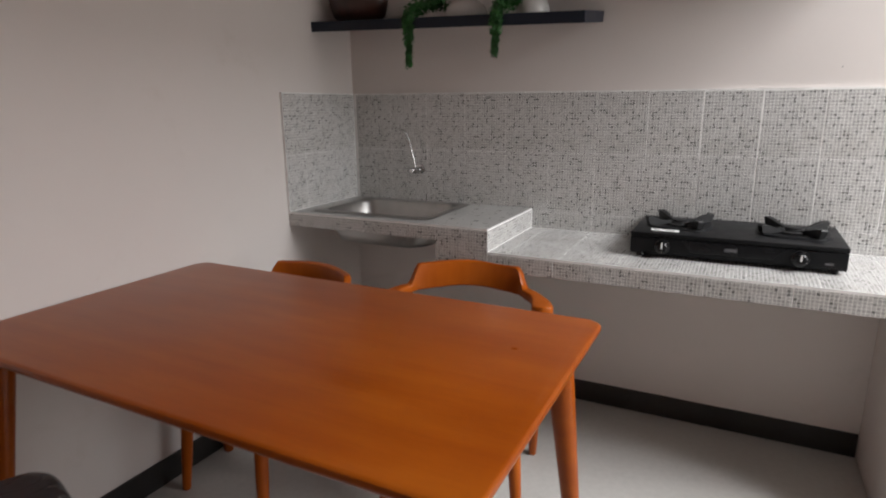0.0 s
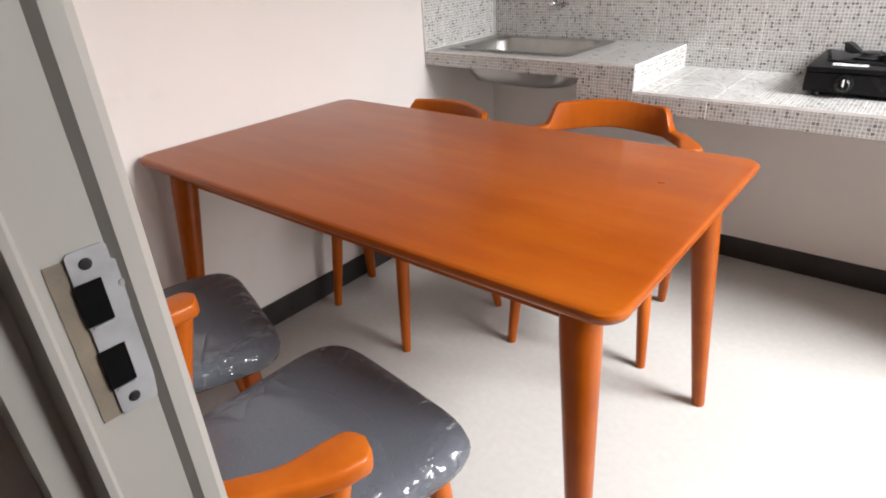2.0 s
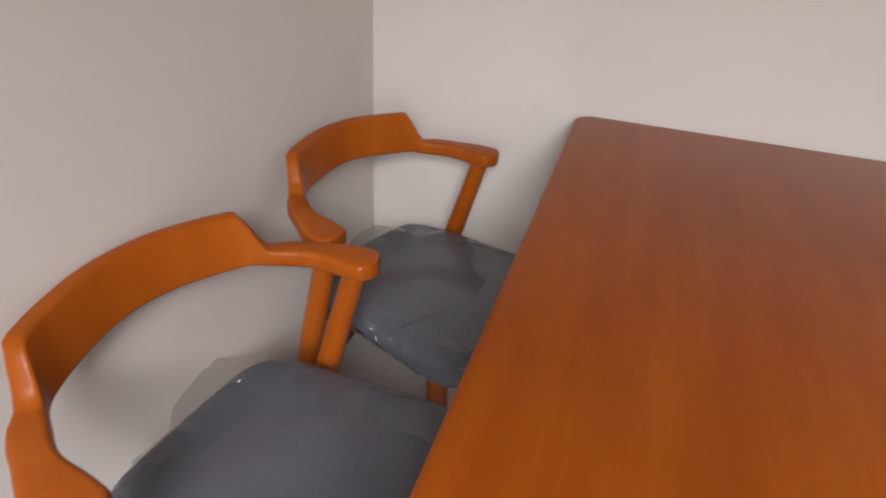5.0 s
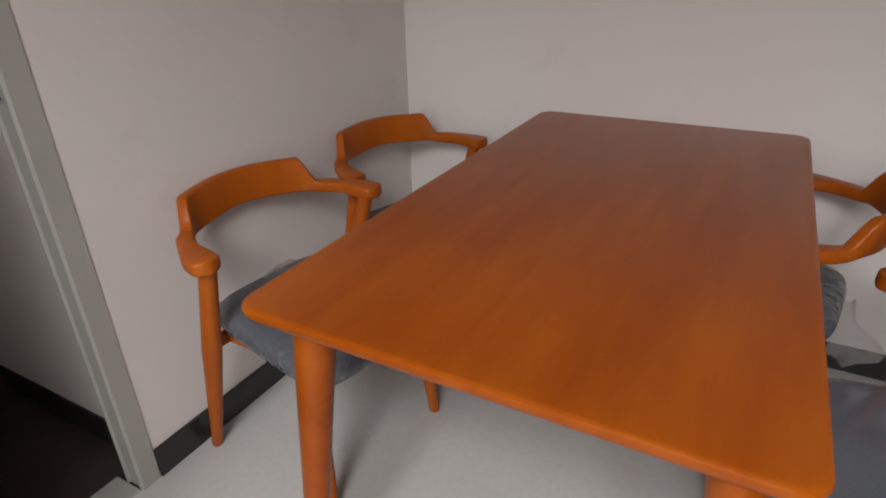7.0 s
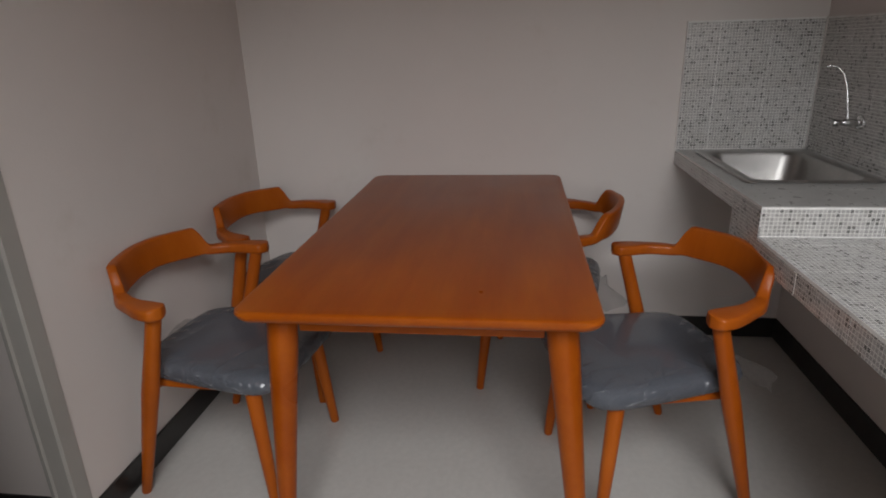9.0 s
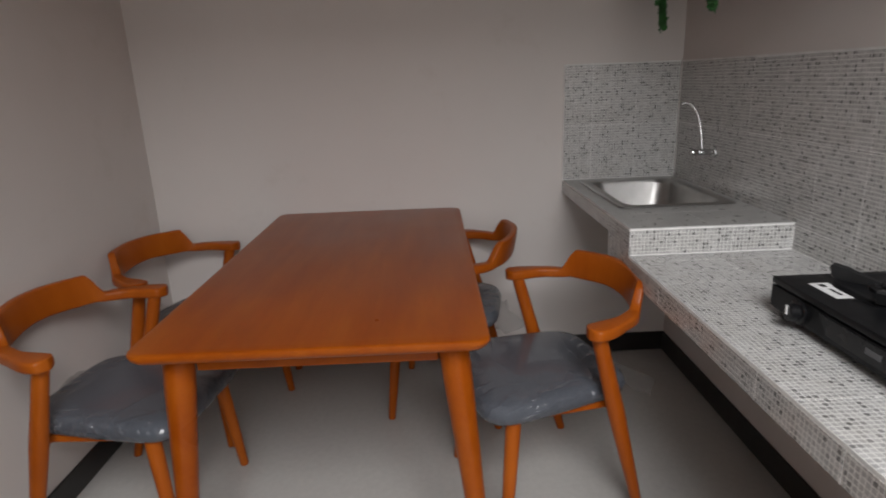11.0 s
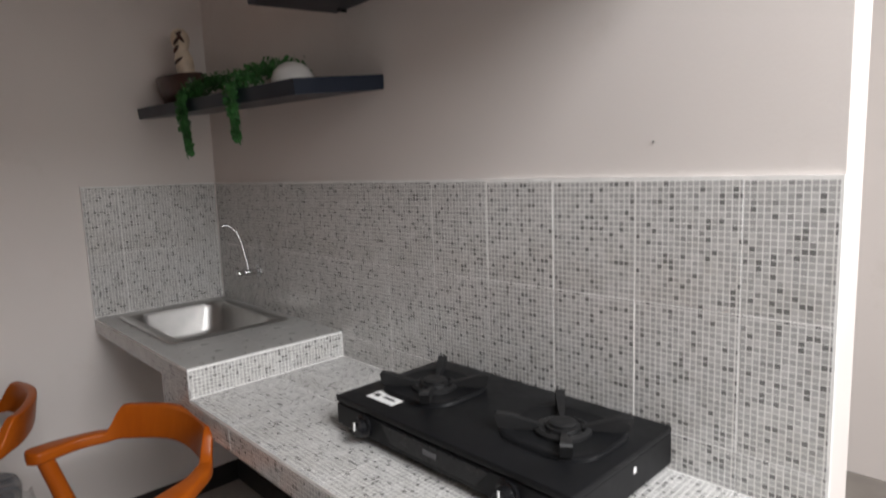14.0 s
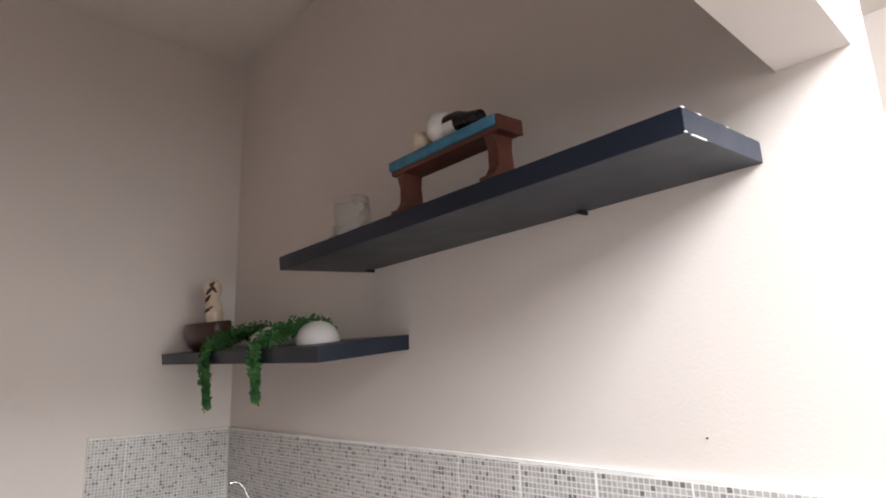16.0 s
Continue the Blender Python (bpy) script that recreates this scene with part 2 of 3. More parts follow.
SHELF = plain("dark_slate_laminate", (0.012, 0.017, 0.029), 0.36, 0.2, 3, 0.06, 80)
SHELF.node_tree.nodes["Principled BSDF"].inputs["Specular IOR Level"].default_value = 0.28
JAMB = plain("cream_painted_wood", (0.39, 0.375, 0.345), 0.5, 0.06, 3, 0.12, 30)
# mortise wood, browned to hold the shade on cream wood
MORTISE_SHADE = plain("shaded_mortise_wood", (0.22, 0.185, 0.14), 0.7, 0.25, 30, 0.4, 90)
PLATE = plain("galvanised_plate", (0.55, 0.56, 0.58), 0.35, 0.12, 30, 0.1, 150, 0.85)
# black that paints the shade inside holes; no hole is cut
HOLE_SHADE = plain("painted_hole_shade", (0.003, 0.003, 0.003), 0.9, 0.2, 20, 0)
HOLE_SHADE.node_tree.nodes["Principled BSDF"].inputs["Specular IOR Level"].default_value = 0.1
BLUE = plain("worn_blue_paint", (0.05, 0.19, 0.30), 0.6, 0.3, 22, 0.5, 70)
REDWOOD = plain("red_brown_stained_wood", (0.11, 0.032, 0.02), 0.5, 0.35, 12, 0.3, 60)
LEAF = plain("green_artificial_leaf", (0.035, 0.14, 0.032), 0.5, 0.45, 30, 0.2, 90)
CREAM = plain("cream_glazed_ceramic", (0.66, 0.55, 0.42), 0.3, 0.15, 20, 0.05, 60)
PORCELAIN = plain("white_porcelain", (0.72, 0.70, 0.68), 0.2, 0.04, 12, 0)
BROWN = plain("dark_brown_ceramic", (0.05, 0.02, 0.014), 0.35, 0.4, 14, 0.2, 60)
FROSTED = glass_mat()

# ---- mesh helpers ----


def mesh_of(name, bm, material, smooth=None):
    me = bpy.data.meshes.new(name)
    bmesh.ops.recalc_face_normals(bm, faces=bm.faces[:])
    bm.to_mesh(me)
    bm.free()
    me.materials.append(material)
    if smooth is not None:
        for p in me.polygons:
            p.use_smooth = True
        me.set_sharp_from_angle(angle=radians(smooth))
    return me


def part(name, bm, material, parent=None, label="", smooth=None, m=None):
    ob = new(name, mesh_of(name, bm, material, smooth))
    if parent is not None:
        ob.parent = parent
    if m is not None:
        ob.matrix_basis = m
    if label:
        tagged(ob, label)
    return ob


def thing(name, label, category, m=None, group="", kind=""):
    ob = new(name)
    ob.empty_display_size = 0.1
    if m is not None:
        ob.matrix_basis = m
    return tagged(ob, label, category, group, kind)


def box(x0, x1, y0, y1, z0, z1, bevel=0.0, seg=2):
    bm = bmesh.new()
    bmesh.ops.create_cube(bm, size=1, matrix=Matrix.LocRotScale(((x0 + x1) / 2, (y0 + y1) / 2, (z0 + z1) / 2), None, (abs(x1 - x0), abs(y1 - y0), abs(z1 - z0))))
    if bevel:
        bmesh.ops.bevel(bm, geom=bm.edges[:], offset=bevel, segments=seg, affect="EDGES", profile=0.5)
    return bm


def join(*bms):
    out = bmesh.new()
    for b in bms:
        me = bpy.data.meshes.new("tmp")
        b.to_mesh(me)
        b.free()
        out.from_mesh(me)
        bpy.data.meshes.remove(me)
    return out


def loft(rings, cap=True, closed=False):
    """Skin over rings of points with equal counts."""
    bm = bmesh.new()
    vs = [[bm.verts.new(p) for p in r] for r in rings]
    n = len(rings[0])
    pairs = list(zip(vs, vs[1:])) + ([(vs[-1], vs[0])] if closed else [])
    for a, b in pairs:
        for i in range(n):
            j = (i + 1) % n
            bm.faces.new((a[i], a[j], b[j], b[i]))
    if cap and not closed:
        bm.faces.new(vs[0][::-1])
        bm.faces.new(vs[-1])
    return bm


def ring(c, axis, r, n=16, ry=None):
    """A circle of points about c, square to axis."""
    q = Vector(axis).normalized().to_track_quat("Z", "Y")
    return [Vector(c) + q @ Vector((math.cos(2 * math.pi * i / n) * r, math.sin(2 * math.pi * i / n) * (ry or r), 0)) for i in range(n)]


def tube(points, radii, n=14):
    """A round bar along points with a radius at each."""
    pts = [Vector(p) for p in points]
    rings = []
    for i, p in enumerate(pts):
        d = pts[min(i + 1, len(pts) - 1)] - pts[max(i - 1, 0)]
        rings.append(ring(p, d, radii[i] if not isinstance(radii, (int, float)) else radii, n))
    return loft(rings)


def tapered(a, b, stops, n=18):
    """A turned leg from a to b; stops are (part of the way, radius)."""
    a, b = Vector(a), Vector(b)
    return loft([ring(a.lerp(b, t), b - a, r, n) for t, r in stops])


def rounded_outline(x0, x1, y0, y1, r, n=7):
    pts = []
    for cx, cy, a0 in ((x1 - r, y1 - r, 0), (x0 + r, y1 - r, 90), (x0 + r, y0 + r, 180), (x1 - r, y0 + r, 270)):
        for i in range(n + 1):
            a = radians(a0 + 90 * i / n)
            pts.append((cx + r * math.cos(a), cy + r * math.sin(a)))
    return pts


def slab(outline, levels):
    """A plate from an outline; levels are (z, inset)."""
    cx = sum(p[0] for p in outline) / len(outline)
    cy = sum(p[1] for p in outline) / len(outline)
    hx = max(abs(p[0] - cx) for p in outline)
    hy = max(abs(p[1] - cy) for p in outline)
    return loft([[(cx + (x - cx) * (1 - i / hx), cy + (y - cy) * (1 - i / hy), z) for x, y in outline] for z, i in levels])


def lathe(profile, n=24, c=(0, 0, 0)):
    return loft([ring((c[0], c[1], c[2] + z), (0, 0, 1), max(r, 0.0005), n) for r, z in profile])


# ---- the room: kitchen corner with walls at x = 0, y = 0 and y = -2.375 ----
ROOM_S, ROOM_E, ROOM_H = -2.375, 2.316, 3.02
DOOR_X, DOOR_TOP = 1.41, 2.06


def setting(name, bm, material, label, category="wall"):
    return tagged(part(name, bm, material), label, category, kind="structure")


setting("floor", box(-0.15, 2.42, ROOM_S - 0.005, 0.12, -0.12, 0.0), FLOOR, "pale cream ceramic floor with a soft sheen", "floor")
setting("floor_hall", box(-0.6, 2.42, -5.0, ROOM_S - 0.005, -0.12, -0.012), DARKFLOOR, "dark brown floor of the hall", "floor")
# unseen floor; its tone sets the bounce onto the kitchen's upper walls
setting("floor_next_room", join(box(2.42, 5.72, -5.0, 2.05, -0.12, -0.002), box(0.78, 2.42, 0.12, 2.05, -0.12, -0.002)), GREYFLOOR, "unseen floor of the next room, grey-brown tone set for its bounce", "floor")
setting("threshold", box(DOOR_X + 0.001, DOOR_X + 0.82, ROOM_S - 0.10, ROOM_S - 0.004, -0.02, 0.006, 0.003), JAMB, "cream door threshold strip on the floor", "threshold")
setting("wall_west", box(-0.15, 0.0, ROOM_S - 0.15, 0.12, 0, ROOM_H), PAINT, "plain white painted wall beside the dining table")
setting("wall_north", box(0.0, ROOM_E, 0.0, 0.12, 0, ROOM_H), PAINT, "white painted wall behind the kitchen counter")
setting("wall_south", join(box(0.0, DOOR_X - 0.055, ROOM_S - 0.10, ROOM_S, 0, ROOM_H), box(DOOR_X - 0.055, DOOR_X + 0.90, ROOM_S - 0.10, ROOM_S, DOOR_TOP + 0.05, ROOM_H), box(DOOR_X + 0.90, 2.42, ROOM_S - 0.10, ROOM_S, 0, ROOM_H)), PAINT, "white painted wall behind the chairs, with a doorway")
setting("lintel_east", box(2.204, 2.313, ROOM_S, 0.0, 2.018, ROOM_H), PAINT, "white wall over the wide opening to the next room", "wall")
setting("ceiling", join(box(-0.6, 3.2, -5.0, 2.05, ROOM_H, ROOM_H + 0.12), box(5.2, 5.72, -5.0, 2.05, ROOM_H, ROOM_H + 0.12), box(3.2, 5.2, -5.0, -1.75, ROOM_H, ROOM_H + 0.12), box(3.2, 5.2, 0.05, 2.05, ROOM_H, ROOM_H + 0.12)), CEIL, "plain white painted ceiling with a roof light opening", "ceiling")
# unseen stub, added to hold east light off the chairs and south wall
setting("wall_east_shade_stub", box(2.204, 2.313, ROOM_S, -1.93, 0, 2.018), PAINT, "unseen short white wall added to shade the south side")
# next room to the east
# recess depth is assumed: set back so the strip past the counter stays dim
setting("wall_recess_north", box(0.90, 5.6, 1.9, 2.02, -0.012, ROOM_H), PAINT, "white wall of the next room, set back to dim it")
setting("wall_recess_west", box(0.78, 0.90, 0.12, 2.02, -0.012, ROOM_H), PAINT, "unseen white side wall that closes the deepened recess")
setting("wall_east", join(box(5.6, 5.72, -5.0, -1.95, -0.012, ROOM_H), box(5.6, 5.72, 0.05, 2.02, -0.012, ROOM_H), box(5.6, 5.72, -1.95, 0.05, 2.4, ROOM_H), box(5.6, 5.72, -1.95, 0.05, -0.012, 0.8)), PAINT, "white end wall of the next room with a window opening")
# hall behind the doorway
setting("wall_hall_west", box(1.20, 1.33, -3.17, ROOM_S - 0.10, -0.012, ROOM_H), PAINT, "white wall of the hall beside the doorway")
setting("wall_hall_far", join(box(-0.6, 5.6, -5.0, -4.9, -0.012, ROOM_H)), PAINT, "far white wall of the hall")
setting("wall_hall_east", box(2.32, 2.42, -4.9, ROOM_S - 0.10, -0.012, ROOM_H), PAINT, "white side wall of the hall")
setting("wall_hall_end", box(-0.6, -0.5, -4.9, ROOM_S - 0.10, -0.012, ROOM_H), PAINT, "white end wall of the hall")
# skirting
setting("baseboard_west", box(0.0, 0.009, ROOM_S, -0.009, 0, 0.095, 0.002), SKIRT, "black tile skirting along the west wall", "baseboard")
setting("baseboard_north", box(0.0, 2.222, -0.009, 0.0, 0, 0.095, 0.002), SKIRT, "black tile skirting under the counter", "baseboard")
setting("baseboard_south", box(0.009, DOOR_X - 0.057, ROOM_S, ROOM_S + 0.009, 0, 0.095, 0.002), SKIRT, "black tile skirting behind the chairs", "baseboard")
setting("baseboard_hall", box(1.33, 1.338, -3.17, ROOM_S - 0.10, -0.012, 0.085, 0.002), SKIRT, "dark skirting of the hall", "baseboard")

# door frame with its strike plate
frame_ob = thing("door_1", "cream painted door frame of an open doorway", "door frame", kind="structure")


def jamb_profile(sign):
    """Plan of a rebated jamb post, reveal towards +x for sign 1."""
    pts = [(-0.055, -0.062), (-0.014, -0.062), (-0.014, -0.044), (0.0, -0.040), (0.0, -0.036), (-0.006, -0.033), (-0.006, 0.003), (-0.001, 0.008), (-0.001, 0.018), (-0.006, 0.024), (-0.055, 0.024)]
    return [(sign * x, y - 0.020) for x, y in pts]


def extrude(outline, z0, z1):
    return loft([[(x, y, z) for x, y in outline] for z in (z0, z1)])


part("jamb", extrude([(DOOR_X + x, ROOM_S + y) for x, y in jamb_profile(1)], 0.0, DOOR_TOP + 0.05), JAMB, frame_ob)
part("jamb", extrude([(DOOR_X + 0.845 + x, ROOM_S + y) for x, y in jamb_profile(-1)], 0.0, DOOR_TOP + 0.05), JAMB, frame_ob)
part("head", box(DOOR_X + 0.001, DOOR_X + 0.844, ROOM_S - 0.082, ROOM_S + 0.004, DOOR_TOP, DOOR_TOP + 0.05, 0.004), JAMB, frame_ob)

# ---- counter ----
CZ, SZ, CF, SX = 0.782, 0.869, -0.517, 0.935
counter = tagged(part("counter_slab", box(SX, 2.330, CF + 0.006, -0.002, CZ - 0.068, CZ - 0.008), PLASTER), "low cement counter slab faced with mosaic tile", "counter", kind="structure")
endwall = tagged(part("counter_end_wall", box(2.225, 2.330, CF + 0.006, -0.002, 0, CZ - 0.068), PAINT), "white end support of the counter with tiled outer face", "counter support", kind="structure")
BX0, BX1, BY0, BY1 = 0.10, 0.64, -0.44, -0.065
sinkslab = tagged(part("sink_slab", join(box(0.0, BX0, CF + 0.006, -0.002, SZ - 0.06, SZ - 0.008), box(BX1, SX - 0.006, CF + 0.006, -0.002, SZ - 0.06, SZ - 0.008), box(BX0, BX1, CF + 0.006, BY0, SZ - 0.06, SZ - 0.008), box(BX0, BX1, BY1, -0.002, SZ - 0.06, SZ - 0.008), box(SX - 0.1, SX - 0.006, CF + 0.006, -0.002, CZ - 0.068, SZ - 0.0601)), PLASTER), "raised cement sink slab faced with mosaic tile", "counter", kind="structure")


def tile_top(x):
    """Height of the tiled field's upper edge along the north wall."""
    return 1.364 - 0.0095 * x


bed = join(box(0.0005, ROOM_E + 0.001, -0.0114, -0.0005, CZ - 0.008, 1.363), box(0.0005, 0.0114, -0.519, -0.0114, SZ - 0.008, 1.363))
for v in bed.verts:
    if v.co.z > 1.3:
        v.co.z = tile_top(v.co.x) + 0.006
grout = tagged(part("tile_bed", bed, GROUT), "white grout bed behind the wall tiles", "tile bed", kind="structure")

tagged(part("counter_bed", join(box(SX - 0.003, 2.3357, CF + 0.0013, -0.0114, CZ - 0.0079, CZ - 0.0013), box(SX - 0.003, 2.3357, CF + 0.0013, CF + 0.0059, CZ - 0.068, CZ - 0.008), box(2.3301, 2.3357, CF + 0.006, -0.002, 0.0, CZ - 0.008)), GROUT), "white grout bed of the counter tiles", "tile bed", kind="structure")
tagged(part("sink_bed", join(box(0.0098, BX0, CF + 0.0013, -0.0098, SZ - 0.0079, SZ - 0.0023), box(BX1, SX - 0.0011, CF + 0.0013, -0.0098, SZ - 0.0079, SZ - 0.0023), box(BX0, BX1, CF + 0.0013, BY0, SZ - 0.0079, SZ - 0.0023), box(BX0, BX1, BY1, -0.0098, SZ - 0.0079, SZ - 0.0023), box(0.0005, SX - 0.0011, CF + 0.0013, CF + 0.0059, SZ - 0.06, SZ - 0.008), box(SX - 0.0059, SX - 0.0011, CF + 0.006, -0.0098, CZ - 0.002, SZ - 0.008)), GROUT), "white grout bed of the sink tiles", "tile bed", kind="structure")

# sink basin
sink = thing("sink", "inset stainless steel kitchen sink with a soft sheen", "sink", pose((BX0 + BX1) / 2, (BY0 + BY1) / 2, SZ))
w, h = (BX1 - BX0) / 2, (BY1 - BY0) / 2
inner = [(0.003, -0.022, 0.03), (0.0035, 0.0, 0.03), (0.002, 0.016, 0.05), (-0.012, 0.022, 0.06), (-0.10, 0.03, 0.07), (-0.135, 0.045, 0.08), (-0.15, 0.085, 0.09), (-0.154, 0.15, 0.03)]
rings = []
for z, i, r in inner:
    rr = min(r, w - i - 0.001, h - i - 0.001)
    rings.append([(x, y, z) for x, y in rounded_outline(-w + i, w - i, -h + i, h - i, rr, 6)])
bm = loft(rings, cap=False)
bm.faces.new([v for v in bm.verts if abs(v.co.z + 0.154) < 1e-5])
basin = part("basin", bm, STEEL, sink, smooth=50)
sol = basin.modifiers.new("thick", "SOLIDIFY")
sol.thickness, sol.offset = 0.0012, -1
part("drain", lathe([(0.038, -0.1535), (0.038, -0.150), (0.030, -0.149), (0.028, -0.152), (0.004, -0.1525)], 20), CHROME, sink, "chrome drain ring", smooth=40)

# tap
tap = thing("kitchen_tap", "chrome wall-mounted gooseneck tap over the sink", "tap", pose(0.38, -0.0125, 1.017))
part("flange", tube([(0, 0, 0), (0, -0.006, 0), (0, -0.009, 0)], [0.024, 0.023, 0.016], 20), CHROME, tap, smooth=40)
part("body", tube([(0, -0.009, 0), (0, -0.03, 0), (0, -0.05, 0), (0, -0.062, 0)], [0.011, 0.012, 0.013, 0.010], 16), CHROME, tap, smooth=40)
part("spout", tube([(0, -0.045, 0.005), (-0.006, -0.047, 0.04), (-0.022, -0.056, 0.12), (-0.029, -0.070, 0.160), (-0.033, -0.090, 0.182), (-0.036, -0.108, 0.188), (-0.038, -0.122, 0.182)], 0.0046, 12), CHROME, tap, smooth=40)
knob = part("knob", tube([(0, -0.062, 0), (0, -0.072, 0), (0, -0.088, 0), (0, -0.092, 0)], [0.007, 0.012, 0.012, 0.009], 14), CHROME, tap, smooth=40)
part("lever", tube([(-0.028, -0.080, 0), (0.028, -0.080, 0)], 0.0055, 10), CHROME, knob, smooth=40)

# ---- dining table ----
table = thing("dining_table", "rectangular orange-brown wooden dining table with rounded corners", "table", pose(0.7325, -1.402, 0))
TX, TY, TZ = 0.7275, 0.411, 0.762
outline = rounded_outline(-TX, TX, -TY, TY, 0.043, 8)
part("tabletop", slab(outline, [(TZ - 0.029, 0.016), (TZ - 0.026, 0.009), (TZ - 0.019, 0.003), (TZ - 0.010, 0.0), (TZ - 0.004, 0.0015), (TZ - 0.001, 0.005), (TZ, 0.010)]), TABLE, table, smooth=35)
for sx in (-1, 1):
    for sy in (-1, 1):
        part("leg", tapered((sx * 0.688, sy * (0.398 if sy > 0 or sx < 0 else 0.372), 0), (sx * 0.628, sy * 0.325, TZ - 0.029), [(0, 0.0165), (0.01, 0.018), (0.5, 0.028), (0.85, 0.036), (1, 0.037)]), TABLE, table, smooth=40)
for sy in (-1, 1):
    part("apron", box(-0.60, 0.60, sy * 0.315 - 0.011, sy * 0.315 + 0.011, TZ - 0.092, TZ - 0.029, 0.003), TABLE, table)
for sx in (-1, 1):
    part("apron", box(sx * 0.615 - 0.011, sx * 0.615 + 0.011, -0.29, 0.29, TZ - 0.092, TZ - 0.029, 0.003), TABLE, table)


# ---- chairs ----
def bow_mesh():
    """The bent arm-and-back rail: flat paddles in front, a tall crest in the middle."""
    half = [(0.275, 0.0), (0.2735, -0.03), (0.268, -0.065), (0.257, -0.105), (0.237, -0.150), (0.203, -0.193), (0.155, -0.224), (0.10, -0.244), (0.05, -0.255), (0.0, -0.259)]
    pts = half + [(-x, y) for x, y in half[-2::-1]]
    pts = [Vector((x, y, 0)) for x, y in pts]
    # resample finely
    fine = []
    for i in range(len(pts) - 1):
        p0, p1, p2, p3 = pts[max(i - 1, 0)], pts[i], pts[i + 1], pts[min(i + 2, len(pts) - 1)]
        for k in range(5):
            t = k / 5
            fine.append(0.5 * ((2 * p1) + (p2 - p0) * t + (2 * p0 - 5 * p1 + 4 * p2 - p3) * t * t + (3 * p1 - p0 - 3 * p2 + p3) * t ** 3))
    fine.append(pts[-1])
    dist = [0.0]
    for a, b in zip(fine, fine[1:]):
        dist.append(dist[-1] + (b - a).length)
    total = dist[-1]

    def ease(a, b, x):
        t = min(1, max(0, (x - a) / (b - a)))
        return t * t * (3 - 2 * t)

    rings = []
    for i, p in enumerate(fine):
        s = min(dist[i], total - dist[i])
        d = (fine[min(i + 1, len(fine) - 1)] - fine[max(i - 1, 0)]).normalized()
        nrm = Vector((d.y, -d.x, 0))
        end = min(1.0, math.sqrt(max(0.0, 1 - max(0.0, (0.028 - s) / 0.028) ** 2)) + 0.06)
        wide = (0.035 - 0.013 * ease(0.04, 0.13, s) - 0.009 * ease(0.16, 0.23, s)) * end
        crest = ease(0.196, 0.238, s)
        top = 0.668 + 0.003 * ease(0, 0.15, s) + 0.070 * crest + 0.006 * ease(0.25, 0.4, s)
        low = 0.635 + 0.003 * ease(0.05, 0.2, s) + 0.006 * crest + 0.010 * ease(0.25, 0.42, s)
        lean = 0.016 * crest
        r = min(wide, (top - low) / 2) * 0.55
        sec = []
        for cx, cz, a0 in ((1, 1, 0), (-1, 1, 90), (-1, -1, 180), (1, -1, 270)):
            for k in range(4):
                a = radians(a0 + 30 * k)
                u = cx * (wide - r) + r * math.cos(a)
                v = (top - r if cz > 0 else low + r) + r * math.sin(a)
                sec.append(p + nrm * u + Vector((0, -lean * (v - low) / 0.1, v)))
        rings.append(sec)
    return loft(rings)


def cushion_mesh():
    """A padded seat, wider in front, with soft edges and a slight dome."""
    n = 40
    rings = []

    def outline(inset):
        pts = []
        for i in range(n):
            a = 2 * math.pi * i / n
            c, s = math.cos(a), math.sin(a)
            k = 0.36
            x = math.copysign(abs(c) ** k, c)
            y = math.copysign(abs(s) ** k, s)
            half_w = 0.226 + 0.024 * y
            pts.append((x * (half_w - inset), 0.034 + y * (0.246 - inset)))
        return pts

    for z, i in ((0.386, 0.03), (0.388, 0.012), (0.399, 0.002), (0.418, -0.003), (0.438, 0.004), (0.448, 0.015), (0.454, 0.034), (0.458, 0.07), (0.461, 0.13)):
        rings.append([(x, y, z) for x, y in outline(i)])
    return loft(rings)


def build_chair(m, label):
    c = thing("dining_chair", label, "chair", m, "chairs round the dining table")
    part("seat_cushion", cushion_mesh(), CUSHION, c, "grey cushion under clear plastic wrap", smooth=60)
    part("arm_back_rail", bow_mesh(), CHAIR, c, smooth=50)
    for s in (-1, 1):
        part("rear_leg", tapered((s * 0.250, -0.215, 0), (s * 0.262, -0.036, 0.645), [(0, 0.0135), (0.01, 0.015), (0.35, 0.021), (0.6, 0.025), (0.85, 0.022), (1, 0.021)]), CHAIR, c, smooth=40)
        part("front_leg", tapered((s * 0.218, 0.222, 0), (s * 0.195, 0.185, 0.3865), [(0, 0.0135), (0.01, 0.015), (0.5, 0.020), (1, 0.023)]), CHAIR, c, smooth=40)
        part("side_rail", box(-0.010, 0.010, -0.15, 0.165, 0.362, 0.3855, 0.004), CHAIR, c, m=pose(s * 0.180, 0, 0, 0, 0, s * 4))
    part("front_rail", box(-0.160, 0.160, 0.135, 0.155, 0.362, 0.3855, 0.004), CHAIR, c)
    part("rear_rail", box(-0.225, 0.225, -0.155, -0.133, 0.352, 0.3855, 0.004), CHAIR, c)
    # loose wrap: a wide flap behind the seat
    def flap(origin, along, out, width, reach, seed):
        rnd = random.Random(seed)
        o, a, d = Vector(origin), Vector(along), Vector(out)
        bm = bmesh.new()
        rows = []
        for i in range(9):
            u = i / 8
            far = reach * (0.35 + 0.75 * math.sin(math.pi * min(1, u * 1.25)) ** 1.2) * rnd.uniform(0.85, 1.1)
            rows.append([bm.verts.new(o + a * ((u - 0.5) * width) + d * (far * v) + Vector((0, 0, 0.010 * math.sin(9 * u + 5 * v) * v + rnd.uniform(-0.003, 0.003)))) for v in (0, 0.3, 0.6, 0.85, 1)])
